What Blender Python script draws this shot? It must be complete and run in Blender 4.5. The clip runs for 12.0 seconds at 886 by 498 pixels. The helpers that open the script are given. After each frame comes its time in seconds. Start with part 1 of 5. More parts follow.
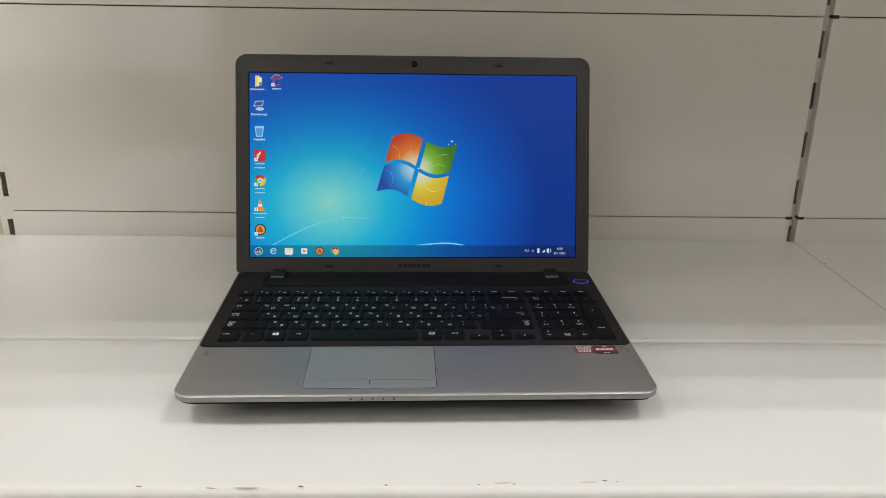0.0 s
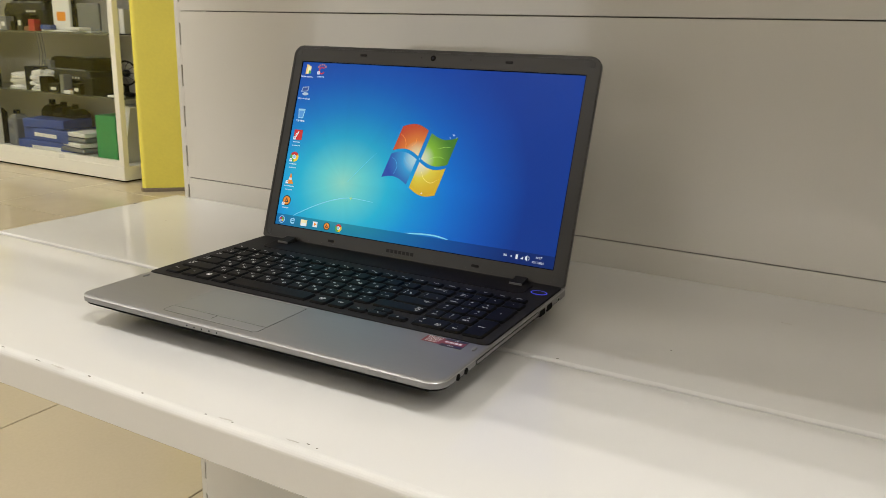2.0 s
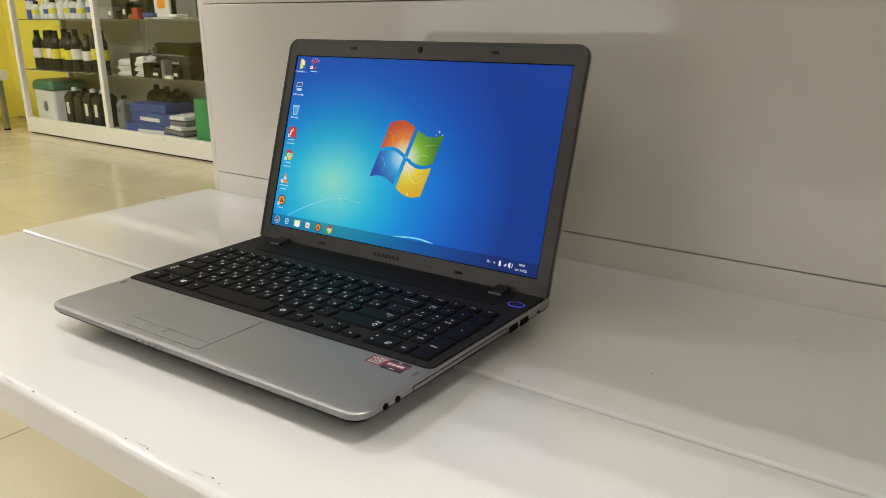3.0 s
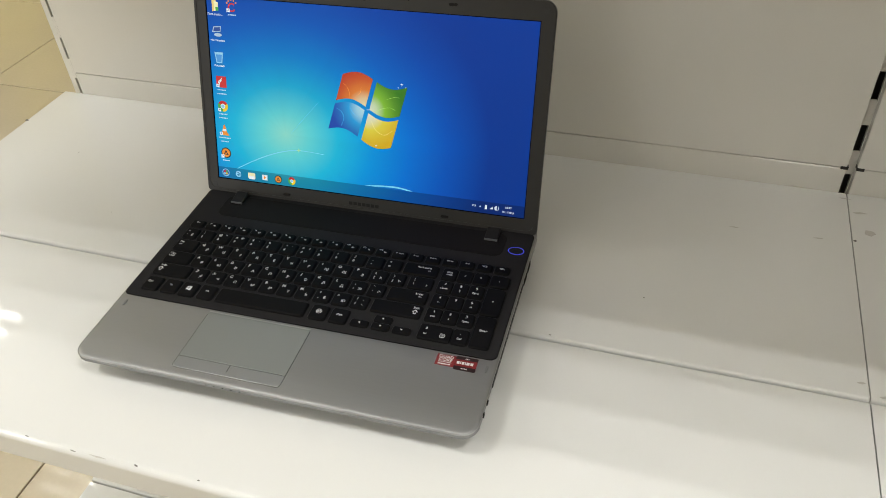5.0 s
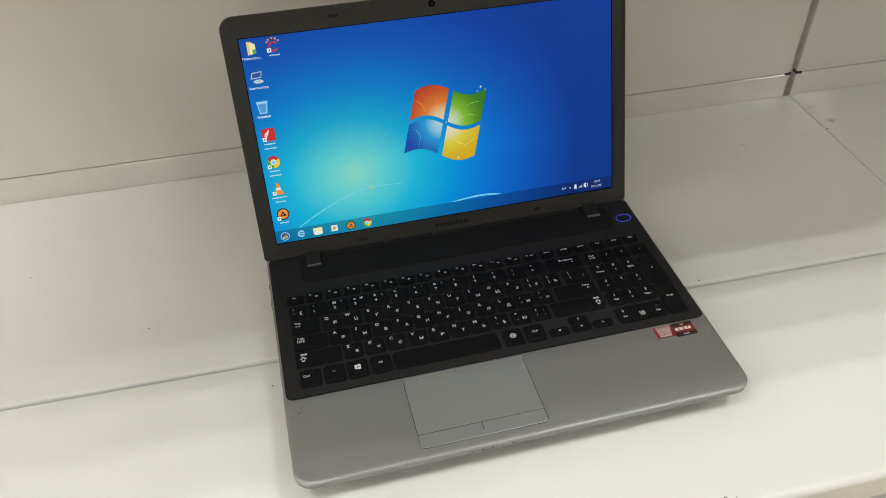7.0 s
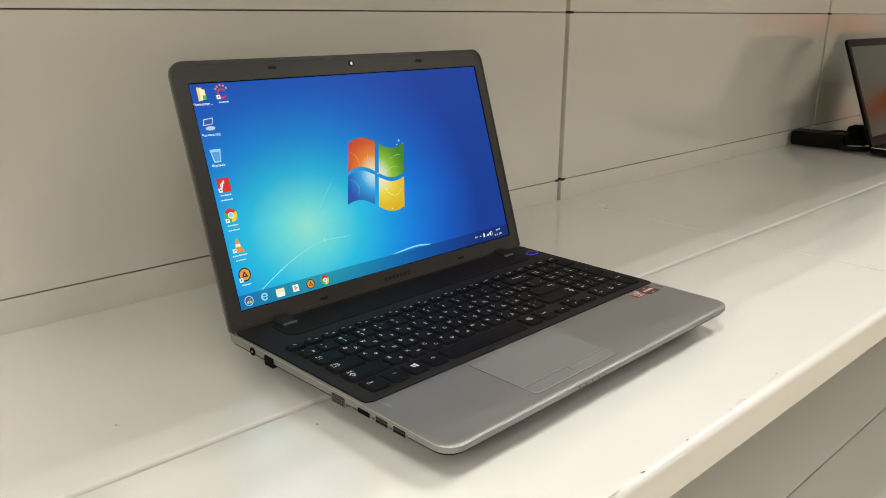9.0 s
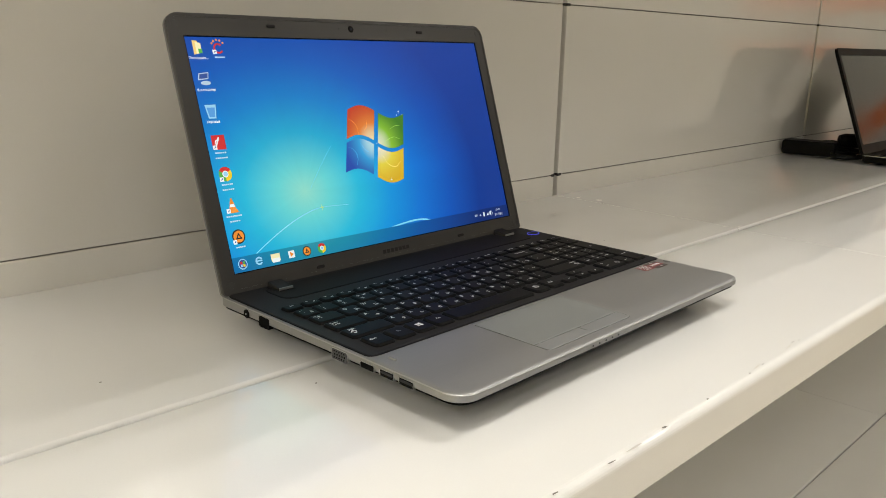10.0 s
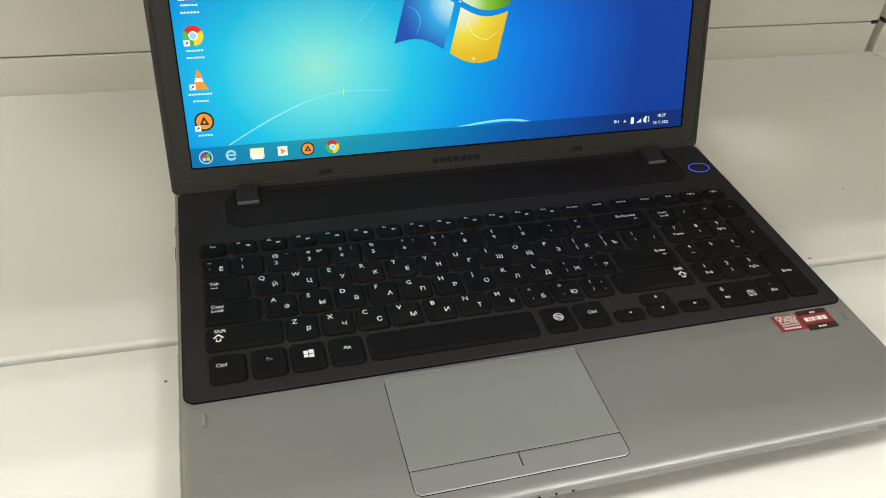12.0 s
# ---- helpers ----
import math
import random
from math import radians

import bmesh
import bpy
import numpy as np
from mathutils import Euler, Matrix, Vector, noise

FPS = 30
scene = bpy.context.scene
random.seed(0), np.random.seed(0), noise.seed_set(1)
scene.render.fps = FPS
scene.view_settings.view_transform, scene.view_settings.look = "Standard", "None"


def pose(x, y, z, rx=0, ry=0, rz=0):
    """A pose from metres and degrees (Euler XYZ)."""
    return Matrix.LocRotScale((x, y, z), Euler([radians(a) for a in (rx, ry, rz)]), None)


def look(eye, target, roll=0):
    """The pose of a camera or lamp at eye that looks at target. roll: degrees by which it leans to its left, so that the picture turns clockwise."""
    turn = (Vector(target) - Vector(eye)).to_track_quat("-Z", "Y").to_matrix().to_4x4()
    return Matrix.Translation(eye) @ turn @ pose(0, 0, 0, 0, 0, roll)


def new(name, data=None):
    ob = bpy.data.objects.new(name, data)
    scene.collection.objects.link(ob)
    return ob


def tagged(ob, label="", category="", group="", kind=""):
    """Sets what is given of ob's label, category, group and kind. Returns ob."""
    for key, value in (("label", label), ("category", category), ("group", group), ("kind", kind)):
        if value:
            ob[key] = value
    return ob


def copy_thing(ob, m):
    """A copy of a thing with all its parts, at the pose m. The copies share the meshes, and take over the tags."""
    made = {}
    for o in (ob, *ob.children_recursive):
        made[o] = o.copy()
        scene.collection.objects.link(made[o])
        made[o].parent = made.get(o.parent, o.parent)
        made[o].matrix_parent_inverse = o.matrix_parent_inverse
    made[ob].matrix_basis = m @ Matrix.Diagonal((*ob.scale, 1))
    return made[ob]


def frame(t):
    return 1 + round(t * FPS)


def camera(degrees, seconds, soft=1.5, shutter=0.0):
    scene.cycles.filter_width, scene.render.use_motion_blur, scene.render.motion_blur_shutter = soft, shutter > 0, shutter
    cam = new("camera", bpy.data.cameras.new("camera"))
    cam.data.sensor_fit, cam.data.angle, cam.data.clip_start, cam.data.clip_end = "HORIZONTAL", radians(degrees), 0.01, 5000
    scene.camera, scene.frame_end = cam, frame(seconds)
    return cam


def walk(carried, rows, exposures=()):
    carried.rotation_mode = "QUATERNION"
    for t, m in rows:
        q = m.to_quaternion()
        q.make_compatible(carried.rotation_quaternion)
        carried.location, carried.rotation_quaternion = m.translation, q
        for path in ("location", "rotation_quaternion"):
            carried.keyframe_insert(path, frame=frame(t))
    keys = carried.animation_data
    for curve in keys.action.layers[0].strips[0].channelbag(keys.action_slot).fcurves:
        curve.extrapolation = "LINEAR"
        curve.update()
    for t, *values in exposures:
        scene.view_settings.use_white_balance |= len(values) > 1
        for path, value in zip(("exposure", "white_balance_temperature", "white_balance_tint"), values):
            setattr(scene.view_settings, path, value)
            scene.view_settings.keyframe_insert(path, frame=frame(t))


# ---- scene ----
cam = camera(58.6, 12.0, soft=0.5, shutter=0.15)
PATH = [
    (0, (0.012, -0.786, 0.334), (0.062, 1.099, -0.333), 1.0),
    (0.5, (0.01, -0.764, 0.309), (0.02, 1.125, -0.347), 1.0),
    (1, (0.116, -0.703, 0.301), (-0.074, 1.174, -0.363), 0.6),
    (1.5, (0.286, -0.683, 0.275), (-0.322, 1.128, -0.317), 1.9),
    (2, (0.442, -0.693, 0.264), (-0.493, 0.996, -0.26), 1.6),
    (2.5, (0.519, -0.621, 0.27), (-0.606, 0.951, -0.244), 0.1),
    (2.7, (0.523, -0.58, 0.263), (-0.646, 0.953, -0.269), -0.4),
    (4.3, (0.394, -0.621, 0.51), (-0.303, 0.901, -0.584), -1.3),
    (4.5, (0.37, -0.635, 0.521), (-0.244, 0.868, -0.647), -1.6),
    (5, (0.309, -0.609, 0.545), (-0.204, 0.826, -0.751), -3.5),
    (5.5, (0.235, -0.565, 0.569), (-0.157, 0.86, -0.779), -3.7),
    (6, (0.147, -0.561, 0.576), (-0.038, 0.871, -0.808), -2.0),
    (6.5, (-0.013, -0.569, 0.568), (0.041, 0.861, -0.829), -1.9),
    (7, (-0.135, -0.595, 0.544), (0.178, 0.87, -0.781), -1.1),
    (7.2, (-0.191, -0.608, 0.528), (0.257, 0.874, -0.738), -0.1),
    (8.8, (-0.471, -0.561, 0.316), (0.798, 0.846, -0.326), 0.1),
    (9, (-0.478, -0.569, 0.289), (0.838, 0.821, -0.289), 0.4),
    (9.5, (-0.491, -0.572, 0.248), (0.888, 0.798, -0.221), 0.6),
    (10, (-0.483, -0.549, 0.226), (0.881, 0.826, -0.274), 1.2),
    (10.5, (-0.45, -0.492, 0.243), (0.827, 0.843, -0.524), 5.0),
    (11, (-0.382, -0.464, 0.293), (0.694, 0.874, -0.733), 9.8),
    (11.5, (-0.231, -0.435, 0.316), (0.476, 1.0, -0.884), 8.8),
    (12, (-0.136, -0.438, 0.329), (0.317, 1.05, -0.929), 4.9),
]
# the film camera's own brightness and white balance
EXPOSURES = [(0, -0.17, 6200, 12), (1, -0.18, 6300, 12), (2.0, -0.08, 6550, 11), (2.5, -0.06, 6500, 11), (4.5, 0.02, 6250, 9), (5.5, -0.03, 6350, 7), (6.5, -0.05, 6300, 6), (7.0, -0.06, 6300, 7), (9.0, 0.17, 6550, 10), (10.0, 0.10, 6550, 10), (10.5, 0.01, 6500, 9), (11.0, -0.04, 6480, 9), (11.5, 0.13, 6480, 7), (12.0, 0.33, 6450, 6)]
walk(cam, [(t, look(eye, target, roll)) for t, eye, target, roll in PATH], EXPOSURES)

# ---------------------------------------------------------------- light
world = bpy.data.worlds.new("room_air")
scene.world = world
world.use_nodes = True
world.node_tree.nodes["Background"].inputs[0].default_value = (0.9, 0.92, 1.0, 1)
world.node_tree.nodes["Background"].inputs[1].default_value = 0.0

FLOOR_Z = -0.70
CEIL_Z = 2.00
BASE_Z = -0.60
WALL_Y = 0.195
FRONT_Y = -0.334
FOLD_Y = -0.105
BASE_FOLD_Y = -0.070
UPPER_Z = 0.70


# ---------------------------------------------------------------- materials
def nodes_of(name):
    m = bpy.data.materials.new(name)
    m.use_nodes = True
    return m, m.node_tree, m.node_tree.nodes["Principled BSDF"]


def link(nt, a, b):
    nt.links.new(a, b)


def noise_node(nt, scale, detail=4.0, rough=0.55, stretch=(1, 1, 1)):
    tc = nt.nodes.new("ShaderNodeTexCoord")
    mp = nt.nodes.new("ShaderNodeMapping")
    mp.inputs["Scale"].default_value = stretch
    link(nt, tc.outputs["Object"], mp.inputs["Vector"])
    n = nt.nodes.new("ShaderNodeTexNoise")
    n.inputs["Scale"].default_value = scale
    n.inputs["Detail"].default_value = detail
    n.inputs["Roughness"].default_value = rough
    link(nt, mp.outputs["Vector"], n.inputs["Vector"])
    return n


def ramp(nt, src, stops):
    r = nt.nodes.new("ShaderNodeValToRGB")
    e = r.color_ramp.elements
    while len(e) < len(stops):
        e.new(0.5)
    for el, (p, c) in zip(e, stops):
        el.position = p
        el.color = (*c, 1) if len(c) == 3 else c
    link(nt, src, r.inputs["Fac"])
    return r


def surface(name, color, rough, metal=0.0, vary=0.06, grain=300.0, blot=4.0, bump=0.0, coat=0.0, spec=0.5, stretch=(1, 1, 1), rough_vary=0.06, wave=0.0, coat_rough=0.04):
    """A painted, plastic or metal surface: colour that varies at two scales, gloss that varies, a fine relief."""
    m, nt, b = nodes_of(name)
    big = noise_node(nt, blot, 5.0, 0.6)
    fine = noise_node(nt, grain, 3.0, 0.6, stretch)
    mix = nt.nodes.new("ShaderNodeMix")
    mix.data_type = "FLOAT"
    mix.inputs[0].default_value = 0.45
    link(nt, big.outputs["Fac"], mix.inputs[2])
    link(nt, fine.outputs["Fac"], mix.inputs[3])
    lo = tuple(max(0.0, c * (1 - vary)) for c in color)
    hi = tuple(min(1.0, c * (1 + vary)) for c in color)
    r = ramp(nt, mix.outputs[0], [(0.3, lo), (0.7, hi)])
    link(nt, r.outputs["Color"], b.inputs["Base Color"])
    rr = nt.nodes.new("ShaderNodeMapRange")
    rr.inputs["From Min"].default_value, rr.inputs["From Max"].default_value = 0.3, 0.7
    rr.inputs["To Min"].default_value, rr.inputs["To Max"].default_value = max(0.02, rough - rough_vary), rough + rough_vary
    link(nt, big.outputs["Fac"], rr.inputs["Value"])
    link(nt, rr.outputs["Result"], b.inputs["Roughness"])
    b.inputs["Metallic"].default_value = metal
    b.inputs["Specular IOR Level"].default_value = spec
    b.inputs["Coat Weight"].default_value = coat
    b.inputs["Coat Roughness"].default_value = coat_rough
    ripple = None
    if wave:
        slow = noise_node(nt, 5.0, 1.5, 0.4)
        ripple = nt.nodes.new("ShaderNodeBump")
        ripple.inputs["Strength"].default_value = wave
        ripple.inputs["Distance"].default_value = 0.006
        link(nt, slow.outputs["Fac"], ripple.inputs["Height"])
        link(nt, ripple.outputs["Normal"], b.inputs["Normal"])
    if bump:
        bp = nt.nodes.new("ShaderNodeBump")
        bp.inputs["Strength"].default_value = bump
        bp.inputs["Distance"].default_value = 0.0004
        link(nt, fine.outputs["Fac"], bp.inputs["Height"])
        if ripple is not None:
            link(nt, ripple.outputs["Normal"], bp.inputs["Normal"])
        link(nt, bp.outputs["Normal"], b.inputs["Normal"])
    return m


def glow(name, color, strength):
    m, nt, b = nodes_of(name)
    b.inputs["Base Color"].default_value = (*[min(1.0, c * 0.4) for c in color], 1)
    b.inputs["Emission Color"].default_value = (*color, 1)
    b.inputs["Emission Strength"].default_value = strength
    b.inputs["Roughness"].default_value = 0.5
    return m


M = {}
M["shelf"] = surface("cream_shelf_enamel", (0.745, 0.742, 0.73), 0.22, vary=0.02, grain=900, blot=3, bump=0.015, coat=0.8, spec=0.15, rough_vary=0.03, wave=0.10, coat_rough=0.025)
M["panel"] = surface("cream_panel_enamel", (0.675, 0.65, 0.595), 0.11, vary=0.02, grain=900, blot=2.5, bump=0.03, coat=0.4, rough_vary=0.02, wave=0.5)
M["slot_dark"] = surface("slot_shadow_paint", (0.02, 0.018, 0.016), 0.7)
M["channel_shade"] = surface("shaded_channel_paint", (0.16, 0.15, 0.135), 0.8)
M["floor_tile"] = surface("beige_floor_tile", (0.62, 0.54, 0.40), 0.22, vary=0.05, grain=120, blot=2, coat=0.2)
M["grout"] = surface("brown_grout", (0.22, 0.18, 0.13), 0.85)
M["ceiling"] = surface("ceiling_board", (0.78, 0.78, 0.76), 0.9, vary=0.04)
M["room_wall"] = surface("room_wall_paint", (0.62, 0.60, 0.55), 0.7, vary=0.03)
# unseen south wall, darkened so that less light bounces back
M["dim_wall"] = surface("low_bounce_wall_paint", (0.26, 0.25, 0.24), 0.7, vary=0.05)
M["yellow"] = surface("yellow_wall_paint", (0.88, 0.78, 0.13), 0.5, vary=0.05, grain=60)
M["silver"] = surface("brushed_silver_plastic", (0.29, 0.29, 0.293), 0.46, metal=0.70, spec=0.3, vary=0.03, grain=900, stretch=(0.05, 1, 1), bump=0.01, rough_vary=0.02)
M["pad"] = surface("touchpad_grey", (0.245, 0.256, 0.254), 0.45, metal=0.35, vary=0.03, grain=900, bump=0.03, spec=0.3)
M["silver_edge"] = surface("bright_silver_trim", (0.62, 0.62, 0.62), 0.28, metal=0.9, vary=0.03)
M["bezel"] = surface("grey_bezel_plastic", (0.055, 0.053, 0.051), 0.34, metal=0.3, vary=0.06, grain=1500, bump=0.03, spec=0.28)
M["deck"] = surface("dark_deck_plastic", (0.026, 0.025, 0.0265), 0.46, vary=0.08, grain=1500, bump=0.05, spec=0.022)
M["key"] = surface("black_key_plastic", (0.0085, 0.0082, 0.0088), 0.46, vary=0.1, grain=2000, bump=0.05, spec=0.04)
M["legend"] = surface("white_key_print", (0.86, 0.86, 0.86), 0.5, vary=0.02)
M["legend_dim"] = surface("grey_key_print", (0.30, 0.32, 0.36), 0.5, vary=0.02)
M["black"] = surface("black_bottom_plastic", (0.005, 0.005, 0.005), 0.55, vary=0.1, spec=0.03)
M["port"] = surface("port_black", (0.003, 0.003, 0.003), 0.6, spec=0.05)
M["steel"] = surface("port_steel", (0.42, 0.42, 0.42), 0.35, metal=1.0)
M["rim_grey"] = surface("lighter_silver_rim", (0.40, 0.40, 0.405), 0.38, metal=0.75, vary=0.05, grain=500)
M["hinge"] = surface("hinge_grey", (0.026, 0.025, 0.025), 0.5, spec=0.04)


# ---------------------------------------------------------------- mesh helpers
def thing(name, label, category, group="", kind="", m=None):
    ob = new(name)
    ob.empty_display_size = 0.05
    if m is not None:
        ob.matrix_basis = m
    return tagged(ob, label, category, group, kind)


def mesh_of(name, verts, faces, material, smooth=False):
    me = bpy.data.meshes.new(name)
    me.from_pydata([tuple(v) for v in verts], [], faces)
    if material is not None:
        me.materials.append(material)
    if smooth:
        me.polygons.foreach_set("use_smooth", [True] * len(me.polygons))
        me.set_sharp_from_angle(angle=radians(38))
    me.update()
    return me


def put(name, me, parent=None, m=None, label="", category="", kind="", group=""):
    ob = new(name, me)
    if parent is not None:
        ob.parent = parent
    if m is not None:
        ob.matrix_basis = m
    return tagged(ob, label, category, group, kind)


def merge(*pieces):
    verts, faces = [], []
    for v, f in pieces:
        k = len(verts)
        verts += list(v)
        faces += [tuple(i + k for i in q) for q in f]
    return verts, faces


def loop_rr(x0, y0, x1, y1, r, n=5):
    """A rounded rectangle, anticlockwise."""
    r = max(1e-5, min(r, (x1 - x0) / 2 - 1e-6, (y1 - y0) / 2 - 1e-6))
    out = []
    for cx, cy, a0 in ((x1 - r, y0 + r, -90), (x1 - r, y1 - r, 0), (x0 + r, y1 - r, 90), (x0 + r, y0 + r, 180)):
        for i in range(n):
            a = radians(a0 + 90 * i / (n - 1))
            out.append((cx + r * math.cos(a), cy + r * math.sin(a)))
    return out


def loft(rings, cap0=True, cap1=True):
    """Rings of equal count of 3D points, joined to a skin."""
    n = len(rings[0])
    verts = [p for ring in rings for p in ring]
    faces = []
    for k in range(len(rings) - 1):
        for i in range(n):
            j = (i + 1) % n
            faces.append((k * n + i, k * n + j, (k + 1) * n + j, (k + 1) * n + i))
    if cap0:
        faces.append(tuple(reversed(range(n))))
    if cap1:
        faces.append(tuple(range((len(rings) - 1) * n, len(rings) * n)))
    return verts, faces


def rr_solid(x0, y0, x1, y1, r, levels, n=5):
    """A rounded plate; levels: (z, inset) from the bottom up."""
    return loft([[(x, y, z) for x, y in loop_rr(x0 + d, y0 + d, x1 - d, y1 - d, max(r - d, 0.0002), n)] for z, d in levels])


def box(x0, y0, z0, x1, y1, z1, bevel=0.0):
    """A box; with a bevel its long edges are cut."""
    if bevel <= 0:
        v = [(x, y, z) for z in (z0, z1) for x, y in ((x0, y0), (x1, y0), (x1, y1), (x0, y1))]
        return v, [(3, 2, 1, 0), (4, 5, 6, 7), (0, 1, 5, 4), (1, 2, 6, 5), (2, 3, 7, 6), (3, 0, 4, 7)]
    b = bevel
    return rr_solid(x0, y0, x1, y1, b, [(z0, b * 0.7), (z0 + b * 0.3, b * 0.2), (z0 + b, 0), (z1 - b, 0), (z1 - b * 0.3, b * 0.2), (z1, b * 0.7)], 4)


def frame_rr(outer, inner, z0, z1, n=5):
    """A flat frame between two rounded rectangles (x0, y0, x1, y1, r), with thickness."""
    o, i = loop_rr(*outer, n), loop_rr(*inner, n)
    rings = [[(x, y, z0) for x, y in o], [(x, y, z1) for x, y in o], [(x, y, z1) for x, y in i], [(x, y, z0) for x, y in i]]
    v, f = loft(rings, False, False)
    k = len(o)
    f += [(3 * k + a, 3 * k + (a + 1) % k, (a + 1) % k, a) for a in range(k)]
    return v, f


def cyl(cx, cy, z0, z1, r, n=20, r1=None):
    r1 = r if r1 is None else r1
    ring = lambda z, q: [(cx + q * math.cos(2 * math.pi * i / n), cy + q * math.sin(2 * math.pi * i / n), z) for i in range(n)]
    return loft([ring(z0, r), ring(z1, r1)])


def lathe(cx, cy, profile, n=18):
    """A turned body; profile: (radius, z) from the bottom up."""
    return loft([[(cx + r * math.cos(2 * math.pi * i / n), cy + r * math.sin(2 * math.pi * i / n), z) for i in range(n)] for r, z in profile])


def tube(path, r, n=8):
    """A round bar along a path of points."""
    rings = []
    for k, p in enumerate(path):
        p = Vector(p)
        d = (Vector(path[min(k + 1, len(path) - 1)]) - Vector(path[max(k - 1, 0)])).normalized()
        side = d.cross(Vector((0, 0, 1)))
        side = side.normalized() if side.length > 1e-4 else Vector((1, 0, 0))
        up = side.cross(d).normalized()
        rings.append([tuple(p + r * (side * math.cos(2 * math.pi * i / n) + up * math.sin(2 * math.pi * i / n))) for i in range(n)])
    return loft(rings)


def moved(piece, m):
    v, f = piece
    return [tuple(m @ Vector(p)) for p in v], f


def part(name, piece, material, parent, label="", m=None, smooth=False):
    return put(name, mesh_of(name, *piece, material, smooth), parent, m, label)


# ---------------------------------------------------------------- room
TILE, TILE_X, TILE_Y = 0.615, -0.732, -0.006
# opening added in the unseen south wall, to hold a soft fill light
FILL_OPENING = (-3.3, -1.2, -0.30, 1.50)


def room():
    put("ceiling", mesh_of("ceiling", *box(-7.6, -3.75, CEIL_Z, 4.2, 3.3, CEIL_Z + 0.1), M["ceiling"]), kind="structure", label="white suspended shop ceiling", category="ceiling")
    for nm, b, mat, lab in (("wall_north", (-7.6, 3.15, FLOOR_Z, 4.2, 3.3, CEIL_Z), "room_wall", "plain grey-cream shop wall"),
                            ("wall_west", (-7.6, -3.6, FLOOR_Z, -7.4, 3.15, CEIL_Z), "yellow", "bright yellow painted shop wall"),
                            ("wall_north_west", (-7.4, 3.13, FLOOR_Z, -5.85, 3.148, CEIL_Z), "yellow", "bright yellow painted shop wall"),
                            ("wall_east", (4.2, -3.75, FLOOR_Z, 4.4, 3.3, CEIL_Z), "room_wall", "plain grey-cream shop wall")):
        put(nm, mesh_of(nm, *box(*b), M[mat]), kind="structure", label=lab, category="wall")
    x0, x1, z0, z1 = FILL_OPENING
    south = merge(box(-7.6, -3.75, FLOOR_Z, x0, -3.6, CEIL_Z), box(x1, -3.75, FLOOR_Z, 4.2, -3.6, CEIL_Z), box(x0, -3.75, FLOOR_Z, x1, -3.6, z0), box(x0, -3.75, z1, x1, -3.6, CEIL_Z))
    put("wall_south", mesh_of("wall_south", *south, M["dim_wall"]), kind="structure", label="plain unseen wall, darkened to cut bounce light, with an added opening", category="wall")
    fill_frame = thing("fill_opening", "white framed opening, added out of view for a fill light", "window", kind="structure", m=pose((x0 + x1) / 2, -3.67, (z0 + z1) / 2))
    w, h = (x1 - x0) / 2 - 0.002, (z1 - z0) / 2 - 0.002
    upright_frame = moved(frame_rr((-w, -h, w, h, 0.004), (-w + 0.05, -h + 0.05, w - 0.05, h - 0.05, 0.003), -0.03, 0.03, 3), pose(0, 0, 0, 90))
    part("opening_frame", upright_frame, M["ceiling"], fill_frame)
    part("mullion", box(-0.02, -0.025, -h + 0.05, 0.02, 0.025, h - 0.05, 0.003), M["ceiling"], fill_frame)
    fl = put("floor", mesh_of("floor", *box(-7.6, -3.75, FLOOR_Z - 0.1, 4.2, 3.3, FLOOR_Z - 0.003), M["grout"]), kind="structure",
             label="beige glazed floor tiles with brown joints", category="floor")
    return fl


floor = room()

# soft fill light in the added opening; it casts the shade beside the lid
fill = bpy.data.lights.new("soft_fill_light", "AREA")
fill.shape, fill.size, fill.size_y = "RECTANGLE", FILL_OPENING[1] - FILL_OPENING[0] - 0.1, FILL_OPENING[3] - FILL_OPENING[2] - 0.1
fill.energy, fill.color = 17.0, (1.0, 0.97, 0.92)
new("fill_lamp", fill).matrix_basis = pose((FILL_OPENING[0] + FILL_OPENING[1]) / 2, -3.60, (FILL_OPENING[2] + FILL_OPENING[3]) / 2, 90)

# ---------------------------------------------------------------- ceiling lights
M["tube"] = glow("fluorescent_tube", (1.0, 0.95, 0.88), 9.0)
M["troffer"] = surface("troffer_enamel", (0.85, 0.85, 0.85), 0.3)
TUBE_POWER = 4.0
ROW_SHARE = {1.075: 1.15, -0.695: 0.97, -1.66: 0.14, -2.60: 0.16}
FRONT_ROW = {-6.27: 1.0, -4.47: 1.0, -2.67: 1.0, -0.87: 1.0, 0.93: 1.0, 2.73: 2.5}
lamp_data = bpy.data.lights.new("tube_light", "AREA")
lamp_data.shape, lamp_data.size, lamp_data.size_y = "RECTANGLE", 0.44, 0.020
lamp_data.energy, lamp_data.color = TUBE_POWER, (0.985, 0.96, 0.89)


side_data = lamp_data.copy()
side_data.energy = TUBE_POWER * 0.12


def troffer():
    t = thing("ceiling_light", "recessed square ceiling light with four white tubes", "ceiling light", "ceiling lights", m=pose(0, 0, CEIL_Z))
    part("frame", frame_rr((-0.235, -0.215, 0.235, 0.215, 0.004), (-0.226, -0.206, 0.226, 0.206, 0.003), -0.012, -0.002), M["troffer"], t)
    part("reflector", box(-0.226, -0.206, -0.005, 0.226, 0.206, -0.002), M["troffer"], t)
    for k in range(4):
        y = -0.155 + 0.1033 * k
        part("tube", moved(tube([(-0.22, y, 0), (0.22, y, 0)], 0.011, 8), pose(0, 0, -0.018)), M["tube"], t)
    return t


